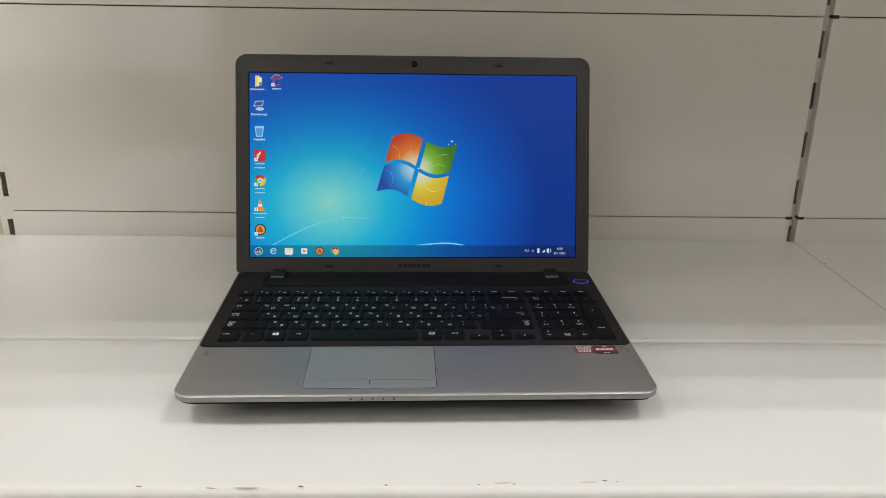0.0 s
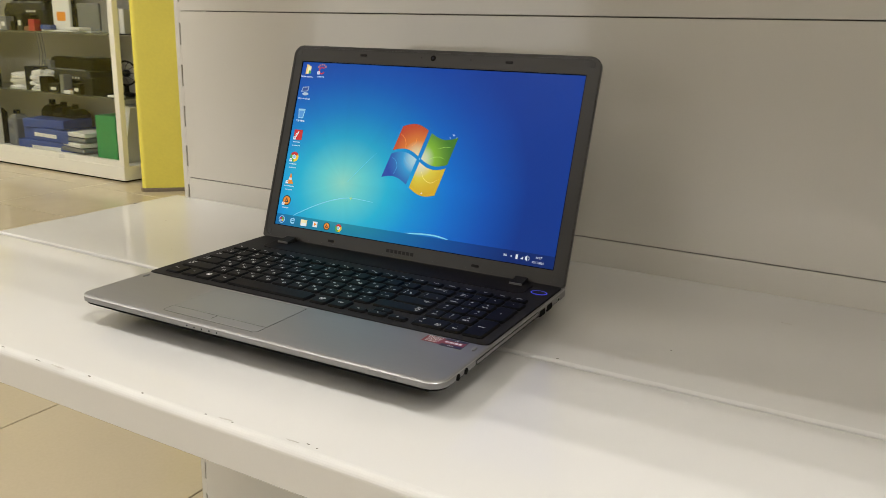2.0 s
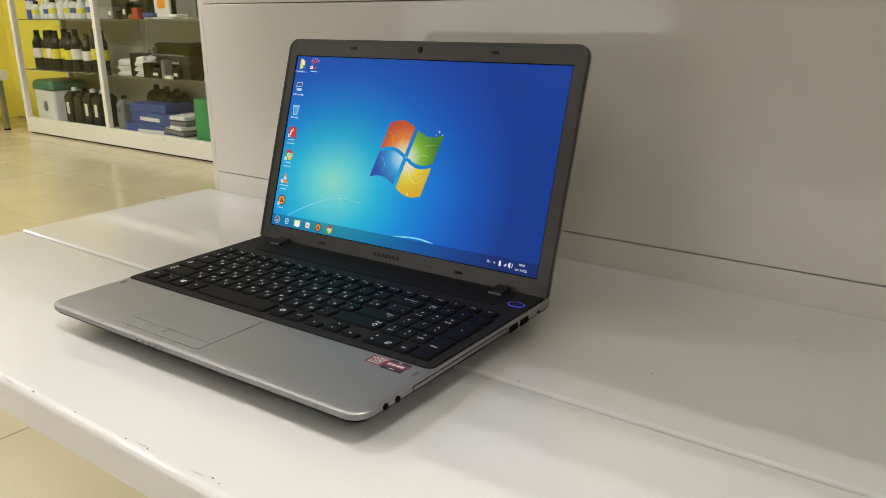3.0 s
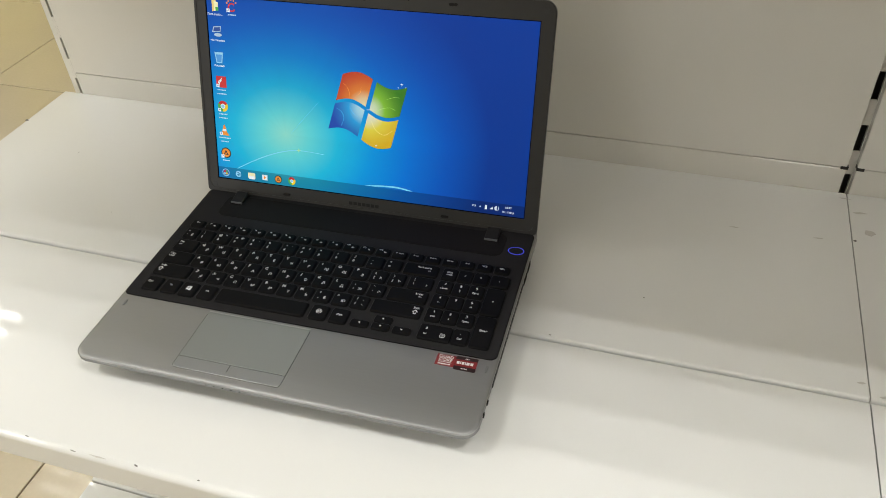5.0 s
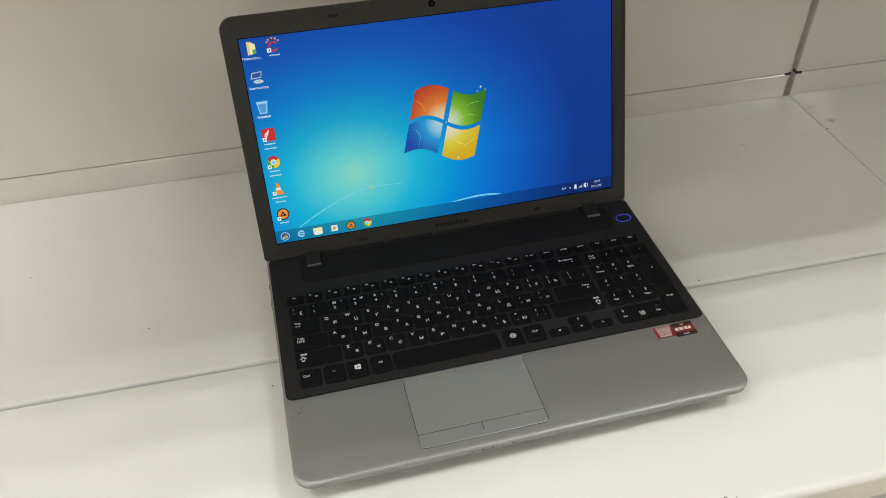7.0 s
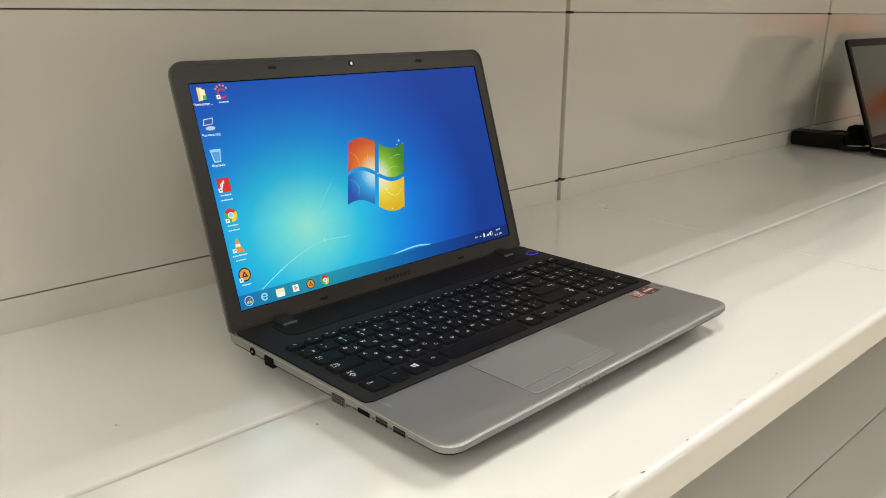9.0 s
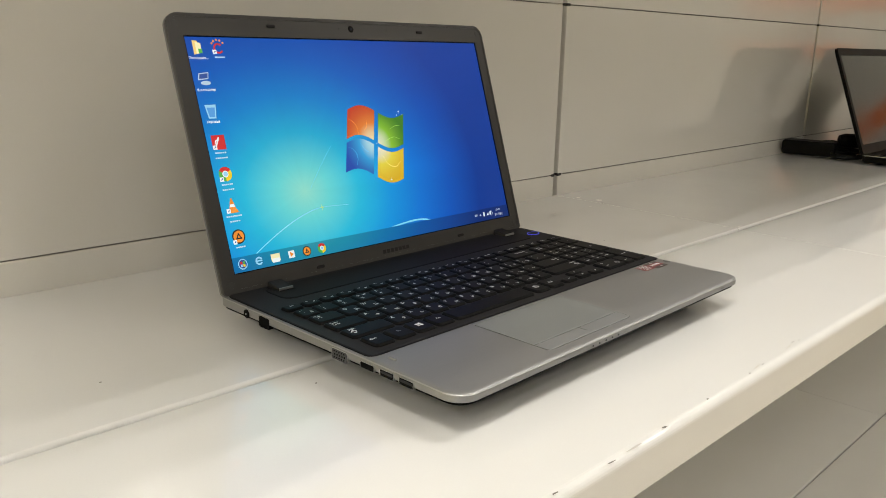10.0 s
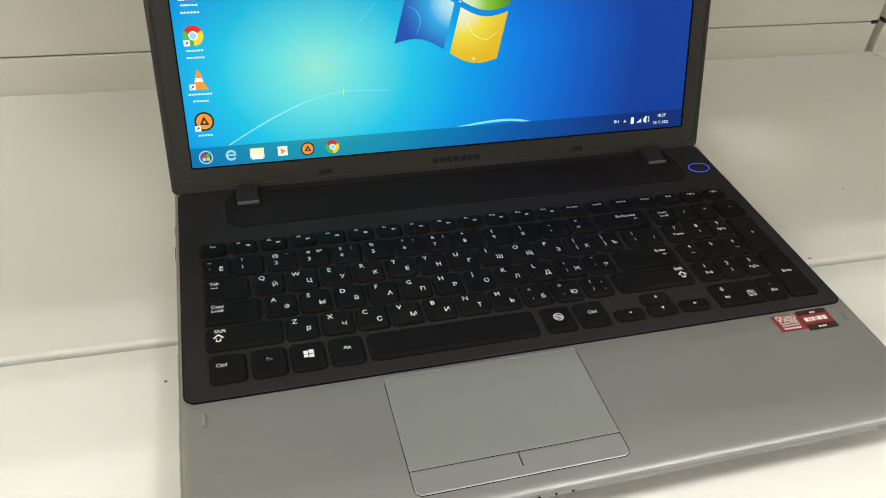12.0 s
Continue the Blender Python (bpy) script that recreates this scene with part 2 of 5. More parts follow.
first_light = troffer()
LIGHT_X = (-6.27, -4.47, -2.67, -0.87, 0.93, 2.73)
LIGHT_Y = (1.075, -0.695, -1.66, -2.60)
spots = [(x, y) for y in LIGHT_Y for x in LIGHT_X if y < 0 or x < -1.0]
first_light.matrix_basis = pose(spots[0][0], spots[0][1], CEIL_Z)
for x, y in spots[1:]:
    copy_thing(first_light, pose(x, y, CEIL_Z))
panel_lights = {}
for x, y in spots:
    if y == -0.695 or (y > 0 and x > -3.0):
        for k in range(4):
            new("tube_lamp", lamp_data if y < 0 else side_data).matrix_basis = pose(x, y - 0.155 + 0.1033 * k, CEIL_Z - 0.032)
        continue
    share = ROW_SHARE[y]
    if y == -2.60:
        share *= FRONT_ROW[x]
    if (y, share) not in panel_lights:
        lamp = bpy.data.lights.new("panel_light", "AREA")
        lamp.shape, lamp.size, lamp.size_y = "RECTANGLE", 0.44, 0.32
        lamp.energy, lamp.color = TUBE_POWER * 4 * share, lamp_data.color
        panel_lights[y, share] = lamp
    new("tube_lamp", panel_lights[y, share]).matrix_basis = pose(x, y, CEIL_Z - 0.032)

# ---------------------------------------------------------------- gondola shelving
SEAMS_Z = (-0.58, -0.276, 0.034, 0.288, 0.542, 0.795, 1.045)
BAYS = (-0.516, 0.499, 1.457, 2.44, 3.44)
GAP = 0.005
SLOT_Z, SLOT_PITCH, SLOT_H = -0.0125, 0.0627, 0.0325
ON_WALL = Matrix(((1, 0, 0, 0), (0, 0, -1, 0), (0, 1, 0, 0), (0, 0, 0, 1)))


def upright_piece(x0, x1, hole0, hole1, y):
    """A punched upright: two rails with webs left between its slots, and the folded flanges behind."""
    top = SEAMS_Z[-1]
    pieces = [box(x0, y, FLOOR_Z, hole0, y + 0.002, top), box(hole1, y, FLOOR_Z, x1, y + 0.002, top), box(x0, y + 0.002, FLOOR_Z, x0 + 0.002, y + 0.026, top), box(x1 - 0.002, y + 0.002, FLOOR_Z, x1, y + 0.026, top)]
    z = FLOOR_Z
    for k in range(-10, 17):
        lo = SLOT_Z + SLOT_PITCH * k
        pieces.append(box(hole0, y + 0.0001, z, hole1, y + 0.0019, lo))
        z = lo + SLOT_H
    pieces.append(box(hole0, y + 0.0001, z, hole1, y + 0.0019, top))
    return merge(*pieces)


def gondola():
    g = thing("gondola_shelving", "cream enamelled metal shop shelving with slotted uprights", "shelving", kind="structure", m=pose(0, 0, 0))
    for b in range(4):
        x0, x1 = BAYS[b] + (0.0 if b == 0 else GAP), BAYS[b + 1] - GAP
        for z0, z1 in zip(SEAMS_Z[:-1], SEAMS_Z[1:]):
            p = moved(rr_solid(x0, z0 + 0.0005, x1, z1 - 0.0005, 0.002, [(0.0036, 0), (0.022, 0), (0.0231, 0.0003), (0.0235, 0.0009)], 4), pose(0, WALL_Y + 0.0235, 0) @ ON_WALL)
            part("panel", p, M["panel"], g)
    # the sheet's dark colour holds the shade inside the upright channels
    part("back_sheet", box(BAYS[0] - 0.015, WALL_Y + 0.0462, FLOOR_Z, BAYS[4], WALL_Y + 0.056, SEAMS_Z[-1]), M["channel_shade"], g)
    for n, b in enumerate(BAYS):
        if n == 0:
            part("upright", upright_piece(b - 0.020, b + 0.020, b - 0.0115, b - 0.0045, WALL_Y + 0.0085), M["panel"], g)
        else:
            part("upright", upright_piece(b - 0.026, b + 0.026, b - 0.0042, b + 0.0042, WALL_Y + 0.011), M["panel"], g)
    for x, z in ((BAYS[1] + 0.0085, SEAMS_Z[2]), (BAYS[1] + 0.0085, SEAMS_Z[3]), (BAYS[1] - 0.0075, SEAMS_Z[2]), (BAYS[2] + 0.0085, SEAMS_Z[3])):
        part("panel_clip", box(x - 0.004, WALL_Y - 0.0006, z - 0.0020, x + 0.004, WALL_Y + 0.009, z + 0.0020, 0.0008), M["slot_dark"], g, "dark plastic panel clip")
    return g


gondola()


def shelf_profile(y0, y1, z, lip, r=0.006):
    """The cross-section of a pressed shelf, from the rear edge to the front lip and back under it."""
    pts = [(y1, z - min(0.018, lip * 0.7)), (y1, z)]
    for i in range(7):
        a = radians(90 + 90 * i / 6)
        pts.append((y0 + r + r * math.cos(a), z - r + r * math.sin(a)))
    if lip > 0.012:
        pts += [(y0, z - lip + 0.002), (y0 + 0.002, z - lip), (y0 + 0.014, z - lip), (y0 + 0.014, z - lip + 0.003), (y0 + 0.004, z - lip + 0.004), (y0 + 0.004, z - 0.018)]
    else:
        pts += [(y0, z - lip), (y0 + 0.006, z - lip)]
    return list(reversed(pts))


def pressed(x0, x1, prof):
    return loft([[(x1, y, z) for y, z in prof], [(x0, y, z) for y, z in prof]])


def shelf_unit(x0, x1, z, label, lip=0.034, fold=None):
    fold = FOLD_Y if fold is None else fold
    s = thing("shelf", label, "shelf", "metal shelves", m=pose((x0 + x1) / 2, 0, z))
    w = (x1 - x0) / 2 - 0.0006
    part("front_tray", pressed(-w, w, shelf_profile(FRONT_Y, fold - 0.0030, 0.0, lip)), M["shelf"], s)
    part("rear_tray", pressed(-w, w, shelf_profile(fold, WALL_Y - 0.001, 0.0018, 0.0100, 0.0030)), M["shelf"], s)
    return s


shelves = []
for b in range(4):
    x0 = BAYS[b] + (-0.029 if b == 0 else 0.003)
    shelves.append(shelf_unit(x0, BAYS[b + 1] + 0.003, 0.0, "glossy cream metal shelf with scuffed rounded front lip"))
    shelf_unit(x0, BAYS[b + 1] + 0.003, BASE_Z, "cream metal base shelf near the floor", fold=BASE_FOLD_Y)
    shelf_unit(x0, BAYS[b + 1] + 0.003, UPPER_Z, "cream metal upper shelf shading the one below")
    put("plinth", mesh_of("plinth", *box(x0, FRONT_Y + 0.02, FLOOR_Z, BAYS[b + 1] + 0.0024, FRONT_Y + 0.03, BASE_Z - 0.037), M["panel"]), None, None, "cream kick plate below the base shelf", "kick plate", "structure")

# paint chips and scuffs along the front lip
rnd = random.Random(4)
M["chip"] = surface("grey_paint_chip", (0.16, 0.15, 0.14), 0.7, vary=0.3, grain=900)
M["scuff"] = surface("light_grey_scuff", (0.50, 0.48, 0.45), 0.6, vary=0.1, grain=900)


def blot(rx, ry, z, n=9, seed=1):
    r = random.Random(seed)
    pts = [(rx * math.cos(2 * math.pi * i / n) * r.uniform(0.5, 1.1), ry * math.sin(2 * math.pi * i / n) * r.uniform(0.5, 1.1)) for i in range(n)]
    return loft([[(x, y, 0) for x, y in pts], [(x * 0.9, y * 0.9, z) for x, y in pts]])


CHIPS = ((-0.012, -0.3290, 0.0014, 0.0009, "chip"), (-0.070, -0.3305, 0.0026, 0.0009, "chip"), (-0.106, -0.3320, 0.009, 0.0008, "scuff"), (-0.131, -0.3325, 0.005, 0.0005, "chip"), (-0.180, -0.3305, 0.0035, 0.0007, "chip"),
         (0.052, -0.3285, 0.0012, 0.0008, "chip"), (0.069, -0.3265, 0.009, 0.0008, "scuff"), (0.076, -0.3275, 0.0016, 0.0006, "chip"), (0.128, -0.3255, 0.007, 0.0007, "scuff"), (0.140, -0.3235, 0.0022, 0.0006, "chip"), (0.148, -0.3250, 0.0012, 0.0005, "chip"),
         (0.228, -0.101, 0.0016, 0.0009, "chip"), (0.306, -0.029, 0.0010, 0.0008, "chip"), (-0.545, 0.112, 0.0045, 0.0022, "chip"), (0.385, 0.104, 0.006, 0.0008, "scuff"),
         (0.470, 0.106, 0.007, 0.0009, "scuff"), (0.512, 0.160, 0.010, 0.0020, "scuff"), (0.520, 0.126, 0.006, 0.0060, "scuff"), (0.505, 0.110, 0.0025, 0.0020, "chip"),
         (0.500, 0.184, 0.006, 0.0012, "scuff"), (-0.30, -0.04, 0.0011, 0.0008, "chip"), (-0.42, 0.06, 0.0009, 0.0008, "chip"), (-0.191, -0.134, 0.0012, 0.0009, "chip"), (0.496, -0.088, 0.0040, 0.0016, "scuff"), (0.514, -0.100, 0.0050, 0.0018, "scuff"))
for k, (x, y, rx, ry, mat) in enumerate(CHIPS):
    z = 0.0001 if y < FOLD_Y else 0.0019
    sh = shelves[0] if x < BAYS[1] else shelves[1]
    put("paint_chip", mesh_of("paint_chip", *blot(rx, ry, 0.00018, 9, k + 3), M[mat]), sh, pose(x - sh.location.x, y, z, 0, 0, rnd.uniform(-6, 6)))

# ---------------------------------------------------------------- lettering
TEXT = {}


def lettering(words, size, align="CENTER"):
    """Flat letters as (verts, faces), centred on their height."""
    key = (words, size, align)
    if key not in TEXT:
        cu = bpy.data.curves.new("letters", "FONT")
        cu.body, cu.size, cu.align_x, cu.align_y, cu.resolution_u = words, size, align, "CENTER", 2
        cu.offset = size * 0.014
        ob = new("letters", cu)
        bpy.context.view_layer.update()
        me = bpy.data.meshes.new_from_object(ob.evaluated_get(bpy.context.evaluated_depsgraph_get()))
        TEXT[key] = [tuple(v.co) for v in me.vertices], [tuple(p.vertices) for p in me.polygons]
        bpy.data.objects.remove(ob)
        bpy.data.curves.remove(cu)
        bpy.data.meshes.remove(me)
    return TEXT[key]


def at(piece, x, y, z=0.0):
    v, f = piece
    return [(a + x, b + y, c + z) for a, b, c in v], f


def flat(*pts, z=0.0):
    return [(x, y, z) for x, y in pts], [tuple(range(len(pts)))]


def slab(x0, y0, x1, y1, z=0.0):
    return flat((x0, y0), (x1, y0), (x1, y1), (x0, y1), z=z)


def disc(cx, cy, rx, ry=None, z=0.0, n=20):
    ry = rx if ry is None else ry
    return flat(*[(cx + rx * math.cos(2 * math.pi * i / n), cy + ry * math.sin(2 * math.pi * i / n)) for i in range(n)], z=z)


def arc_band(cx, cy, r0, r1, a0, a1, z=0.0, n=14):
    out = [(cx + r1 * math.cos(radians(a0 + (a1 - a0) * i / n)), cy + r1 * math.sin(radians(a0 + (a1 - a0) * i / n))) for i in range(n + 1)]
    inn = [(cx + r0 * math.cos(radians(a0 + (a1 - a0) * i / n)), cy + r0 * math.sin(radians(a0 + (a1 - a0) * i / n))) for i in range(n + 1)]
    v = [(x, y, z) for x, y in out + inn]
    return v, [(i, i + 1, n + 2 + i, n + 1 + i) for i in range(n)]


def many(name, layers, parent, m=None, label=""):
    """One mesh from (piece, material) layers."""
    verts, faces, mats, idx = [], [], [], []
    for (v, f), mat in layers:
        if mat not in mats:
            mats.append(mat)
        k = len(verts)
        verts += list(v)
        faces += [tuple(i + k for i in q) for q in f]
        idx += [mats.index(mat)] * len(f)
    me = bpy.data.meshes.new(name)
    me.from_pydata(verts, [], faces)
    for mt in mats:
        me.materials.append(mt)
    me.polygons.foreach_set("material_index", idx)
    me.update()
    return put(name, me, parent, m, label)


# ---------------------------------------------------------------- the open laptop
LAP = pose(0.0035, 0.007, 0, 0, 0, 1.4)
TOP = 0.0285
TILT = 17.9
SW, SH = 0.1738, 0.1945  # half width and height of the lit screen
SCREEN_GAIN = 0.71


def display_material(name="lit_display", gain=SCREEN_GAIN):
    """The blue desktop picture: a cyan glow low on one side that falls off to navy in the far corner."""
    m, nt, b = nodes_of(name)
    tc = nt.nodes.new("ShaderNodeTexCoord")
    mp = nt.nodes.new("ShaderNodeMapping")
    mp.inputs["Location"].default_value = (0.40, -0.30, 0)
    mp.inputs["Scale"].default_value = (1.55 / 0.3476, 1.0 / SH, 0)
    link(nt, tc.outputs["Object"], mp.inputs["Vector"])
    ln = nt.nodes.new("ShaderNodeVectorMath")
    ln.operation = "LENGTH"
    link(nt, mp.outputs["Vector"], ln.inputs[0])
    r = ramp(nt, ln.outputs["Value"], [(0.0, (0.36, 0.92, 0.76)), (0.12, (0.17, 0.84, 0.84)), (0.27, (0.022, 0.62, 0.90)), (0.44, (0.004, 0.38, 0.92)), (0.62, (0.002, 0.21, 0.82)), (0.80, (0.002, 0.115, 0.62)), (1.0, (0.002, 0.05, 0.36))])
    # soft beams that fan out of the glow
    sep = nt.nodes.new("ShaderNodeSeparateXYZ")
    link(nt, mp.outputs["Vector"], sep.inputs[0])
    an = nt.nodes.new("ShaderNodeMath")
    an.operation = "ARCTAN2"
    link(nt, sep.outputs["Y"], an.inputs[0])
    link(nt, sep.outputs["X"], an.inputs[1])
    ns = nt.nodes.new("ShaderNodeTexNoise")
    ns.noise_dimensions = "1D"
    ns.inputs["Scale"].default_value = 3.4
    link(nt, an.outputs[0], ns.inputs["W"])
    mr = nt.nodes.new("ShaderNodeMapRange")
    mr.inputs["From Min"].default_value, mr.inputs["From Max"].default_value = 0.3, 0.7
    mr.inputs["To Min"].default_value, mr.inputs["To Max"].default_value = 0.985, 1.02
    link(nt, ns.outputs["Fac"], mr.inputs["Value"])
    # the top of the picture is a deeper blue
    tone = nt.nodes.new("ShaderNodeMapRange")
    tone.inputs["From Min"].default_value, tone.inputs["From Max"].default_value = 0.05, 0.70
    tone.inputs["To Min"].default_value, tone.inputs["To Max"].default_value = 0.0, 0.66
    link(nt, sep.outputs["Y"], tone.inputs["Value"])
    mx = nt.nodes.new("ShaderNodeMix")
    mx.data_type = "RGBA"
    link(nt, tone.outputs["Result"], mx.inputs[0])
    link(nt, r.outputs["Color"], mx.inputs[6])
    mx.inputs[7].default_value = (0.006, 0.060, 0.42, 1)
    link(nt, mx.outputs[2], b.inputs["Emission Color"])
    ml = nt.nodes.new("ShaderNodeMath")
    ml.operation = "MULTIPLY"
    link(nt, mr.outputs["Result"], ml.inputs[0])
    ml.inputs[1].default_value = gain
    link(nt, ml.outputs[0], b.inputs["Emission Strength"])
    b.inputs["Base Color"].default_value = (0.01, 0.01, 0.012, 1)
    b.inputs["Roughness"].default_value = 0.32
    b.inputs["Specular IOR Level"].default_value = 0.1
    return m


def pane_material(name, outer, middle, inner, center, reach):
    m, nt, b = nodes_of(name)
    tc = nt.nodes.new("ShaderNodeTexCoord")
    mp = nt.nodes.new("ShaderNodeMapping")
    mp.inputs["Location"].default_value = (-center[0] / reach, -center[1] / reach, 0)
    mp.inputs["Scale"].default_value = (1 / reach, 1 / reach, 0)
    link(nt, tc.outputs["Object"], mp.inputs["Vector"])
    ln = nt.nodes.new("ShaderNodeVectorMath")
    ln.operation = "LENGTH"
    link(nt, mp.outputs["Vector"], ln.inputs[0])
    r = ramp(nt, ln.outputs["Value"], [(0.0, inner), (0.16, tuple(0.7 * a + 0.3 * c for a, c in zip(inner, middle))), (0.34, middle), (0.56, tuple(0.3 * a + 0.7 * c for a, c in zip(middle, outer))), (0.72, outer)])
    link(nt, r.outputs["Color"], b.inputs["Emission Color"])
    b.inputs["Emission Strength"].default_value = SCREEN_GAIN
    b.inputs["Base Color"].default_value = (0.01, 0.01, 0.01, 1)
    return m


def SP(px, py):
    """A place on the desktop, from a 580 x 333 grid with its zero at the top left, to metres on the screen."""
    return (px / 580 - 0.5) * 2 * SW, (1 - py / 333) * SH


def ribbon(points, widths, z):
    """A tapering line on the screen."""
    v = []
    for k, (x, y) in enumerate(points):
        a, b2 = Vector(points[max(k - 1, 0)]), Vector(points[min(k + 1, len(points) - 1)])
        d = (b2 - a).normalized()
        n = Vector((-d.y, d.x)) * widths[k] / 2
        v += [(x + n.x, y + n.y, z), (x - n.x, y - n.y, z)]
    return v, [(2 * i, 2 * i + 1, 2 * i + 3, 2 * i + 2) for i in range(len(points) - 1)]


def spline(pts, n=24):
    """A smooth line through the points."""
    out = []
    p = [Vector(q) for q in pts]
    p = [2 * p[0] - p[1]] + p + [2 * p[-1] - p[-2]]
    m = len(p) - 3
    for i in range(n + 1):
        t = i / n * m
        k = min(int(t), m - 1)
        u = t - k
        a, b2, c, d = p[k:k + 4]
        out.append(tuple(0.5 * (2 * b2 + (c - a) * u + (2 * a - 5 * b2 + 4 * c - d) * u * u + (3 * b2 - a - 3 * c + d) * u ** 3)))
    return out


def screen_glow(key, color, gain=1.0):
    if key not in M:
        M[key] = glow(key, color, SCREEN_GAIN * gain)
    return M[key]


def desktop(scr):
    """All that the lit screen shows over its blue picture."""
    Z = 0.00012
    white = screen_glow("display_white", (0.85, 0.92, 0.95))
    # four wavy coloured panes
    def pt(s, r):
        return SP(251 - 28 * r + 116 * s, 113 + 12 * s + 100 * r + 10 * s * r - 9 * math.sin(2 * math.pi * s))
    for nm, s0, s1, r0, r1, outer, middle, inner, cc in (("red", 0, 0.47, 0, 0.47, (0.66, 0.045, 0.008), (0.92, 0.25, 0.03), (0.98, 0.86, 0.50), (0.45, 0.48)), ("green", 0.53, 1, 0, 0.47, (0.045, 0.24, 0.006), (0.28, 0.62, 0.03), (0.90, 0.96, 0.70), (0.53, 0.48)),
                                                 ("blue", 0, 0.47, 0.53, 1, (0.003, 0.07, 0.50), (0.02, 0.42, 0.85), (0.60, 0.92, 0.96), (0.46, 0.52)), ("yellow", 0.53, 1, 0.53, 1, (0.86, 0.52, 0.004), (0.96, 0.80, 0.06), (0.98, 0.97, 0.75), (0.54, 0.53))):
        n = 9
        edge = [pt(s0 + (s1 - s0) * i / n, r0) for i in range(n + 1)] + [pt(s1 + (s0 - s1) * i / n, r1) for i in range(n + 1)]
        M["pane_" + nm] = pane_material("display_pane_" + nm, outer, middle, inner, pt(*cc), 0.050)
        part("desktop_pane", flat(*reversed(edge), z=Z), M["pane_" + nm], scr, nm + " glowing pane")
    # thin curls of light over the panes
    for nm, color, curls in (("warm", (0.94, 0.38, 0.07), (((0.02, 0.16), (0.11, 0.24), (0.19, 0.36), (0.22, 0.47)), ((0.30, 0.40), (0.35, 0.31), (0.34, 0.22)))), ("leaf", (0.42, 0.74, 0.16), (((0.62, 0.47), (0.68, 0.36), (0.80, 0.30), (0.92, 0.36)), ((0.72, 0.18), (0.82, 0.13), (0.93, 0.15)))),
                             ("pale", (0.10, 0.54, 0.88), (((0.04, 0.62), (0.14, 0.70), (0.21, 0.82), (0.20, 0.96)), ((0.25, 0.60), (0.32, 0.68), (0.40, 0.70)))), ("cream", (0.97, 0.88, 0.32), (((0.60, 0.62), (0.70, 0.72), (0.84, 0.76), (0.95, 0.70)),))):
        ink = screen_glow("display_curl_" + nm, color)
        for c in curls:
            line = spline([pt(*q) for q in c], 14)
            part("desktop_curl", ribbon(line, [0.0004 * (0.15 + 0.85 * math.sin(math.pi * (0.06 + 0.88 * i / 14))) for i in range(15)], Z * 1.6), ink, scr)
    # swirls of light
    pale = screen_glow("display_pale", (0.22, 0.70, 0.88))
    faint = screen_glow("display_faint", (0.12, 0.62, 0.88))
    for pts, w in ((((12, 330), (45, 308), (90, 284), (130, 268), (165, 261), (215, 263)), 0.0011), (((225, 326), (285, 313), (338, 307.5), (372, 310), (398, 320), (417, 334)), 0.0016), (((150, 232), (168, 210), (185, 190), (205, 168)), 0.0004)):
        line = spline([SP(*p) for p in pts], 26)
        part("desktop_swirl", ribbon(line, [w * (0.15 + 0.85 * math.sin(math.pi * (0.08 + 0.84 * i / 26))) for i in range(27)], Z * 0.6), faint if w < 0.0006 else pale, scr)
    glint = screen_glow("display_glint", (0.45, 0.75, 0.30))
    x, y = SP(165, 261)
    part("desktop_glint", merge(flat((x - 0.003, y), (x, y - 0.0006), (x + 0.003, y), (x, y + 0.0006), z=Z), flat((x - 0.0006, y), (x, y - 0.003), (x + 0.0006, y), (x, y + 0.003), z=Z * 1.2)), glint, scr)
    for px, py, r in ((357, 121, 0.0018), (351, 127, 0.0010), (364, 126, 0.0009), (312, 234, 0.0016), (297, 171, 0.0012)):
        x, y = SP(px, py)
        part("desktop_glint", merge(flat((x - r, y), (x, y - r * 0.25), (x + r, y), (x, y + r * 0.25), z=Z * 2), flat((x - r * 0.25, y), (x, y - r), (x + r * 0.25, y), (x, y + r), z=Z * 2.2)), white, scr)
    # task bar
    bar = display_material("display_bar", SCREEN_GAIN * 0.55)
    edge = display_material("display_bar_edge", SCREEN_GAIN * 0.85)
    a, c = SP(0, 333), SP(580, 311)
    many("task_bar", [(slab(a[0], a[1], c[0], c[1], Z * 0.9), bar), (slab(a[0], c[1] - 0.0003, c[0], c[1], Z * 1.1), edge)], scr)
    # icons
    C = lambda k, c, g=1.0: screen_glow("display_" + k, c, g)
    gold, gold2 = C("gold", (0.82, 0.62, 0.20)), C("pale_gold", (0.92, 0.84, 0.50))
    red, grey, dark, orange, sky, navy = C("red", (0.60, 0.02, 0.02)), C("grey", (0.48, 0.60, 0.70)), C("dark", (0.01, 0.01, 0.012)), C("orange", (0.85, 0.28, 0.03)), C("sky", (0.30, 0.62, 0.85)), C("navy", (0.02, 0.07, 0.30))
    green, yellow = C("green", (0.08, 0.40, 0.06)), C("yellow", (0.88, 0.60, 0.02))
    z1, z2, z3 = Z, Z * 2, Z * 3
    u = 2 * SW / 580  # one grid step

    def shortcut(x, y):
        return [(slab(x - 10 * u, y - 10 * u, x - 4 * u, y - 4 * u, z3), white), (flat((x - 9 * u, y - 9 * u), (x - 5 * u, y - 6.5 * u), (x - 6.5 * u, y - 5 * u), z=z3 * 1.2), navy)]

    def colour_wheel(x, y, r):
        return [(arc_band(x, y, r * 0.45, r, 30, 150, z1), red), (arc_band(x, y, r * 0.45, r, 150, 270, z1), green), (arc_band(x, y, r * 0.45, r, 270, 390, z1), yellow), (disc(x, y, r * 0.46, z=z2), white), (disc(x, y, r * 0.34, z=z3), sky)]

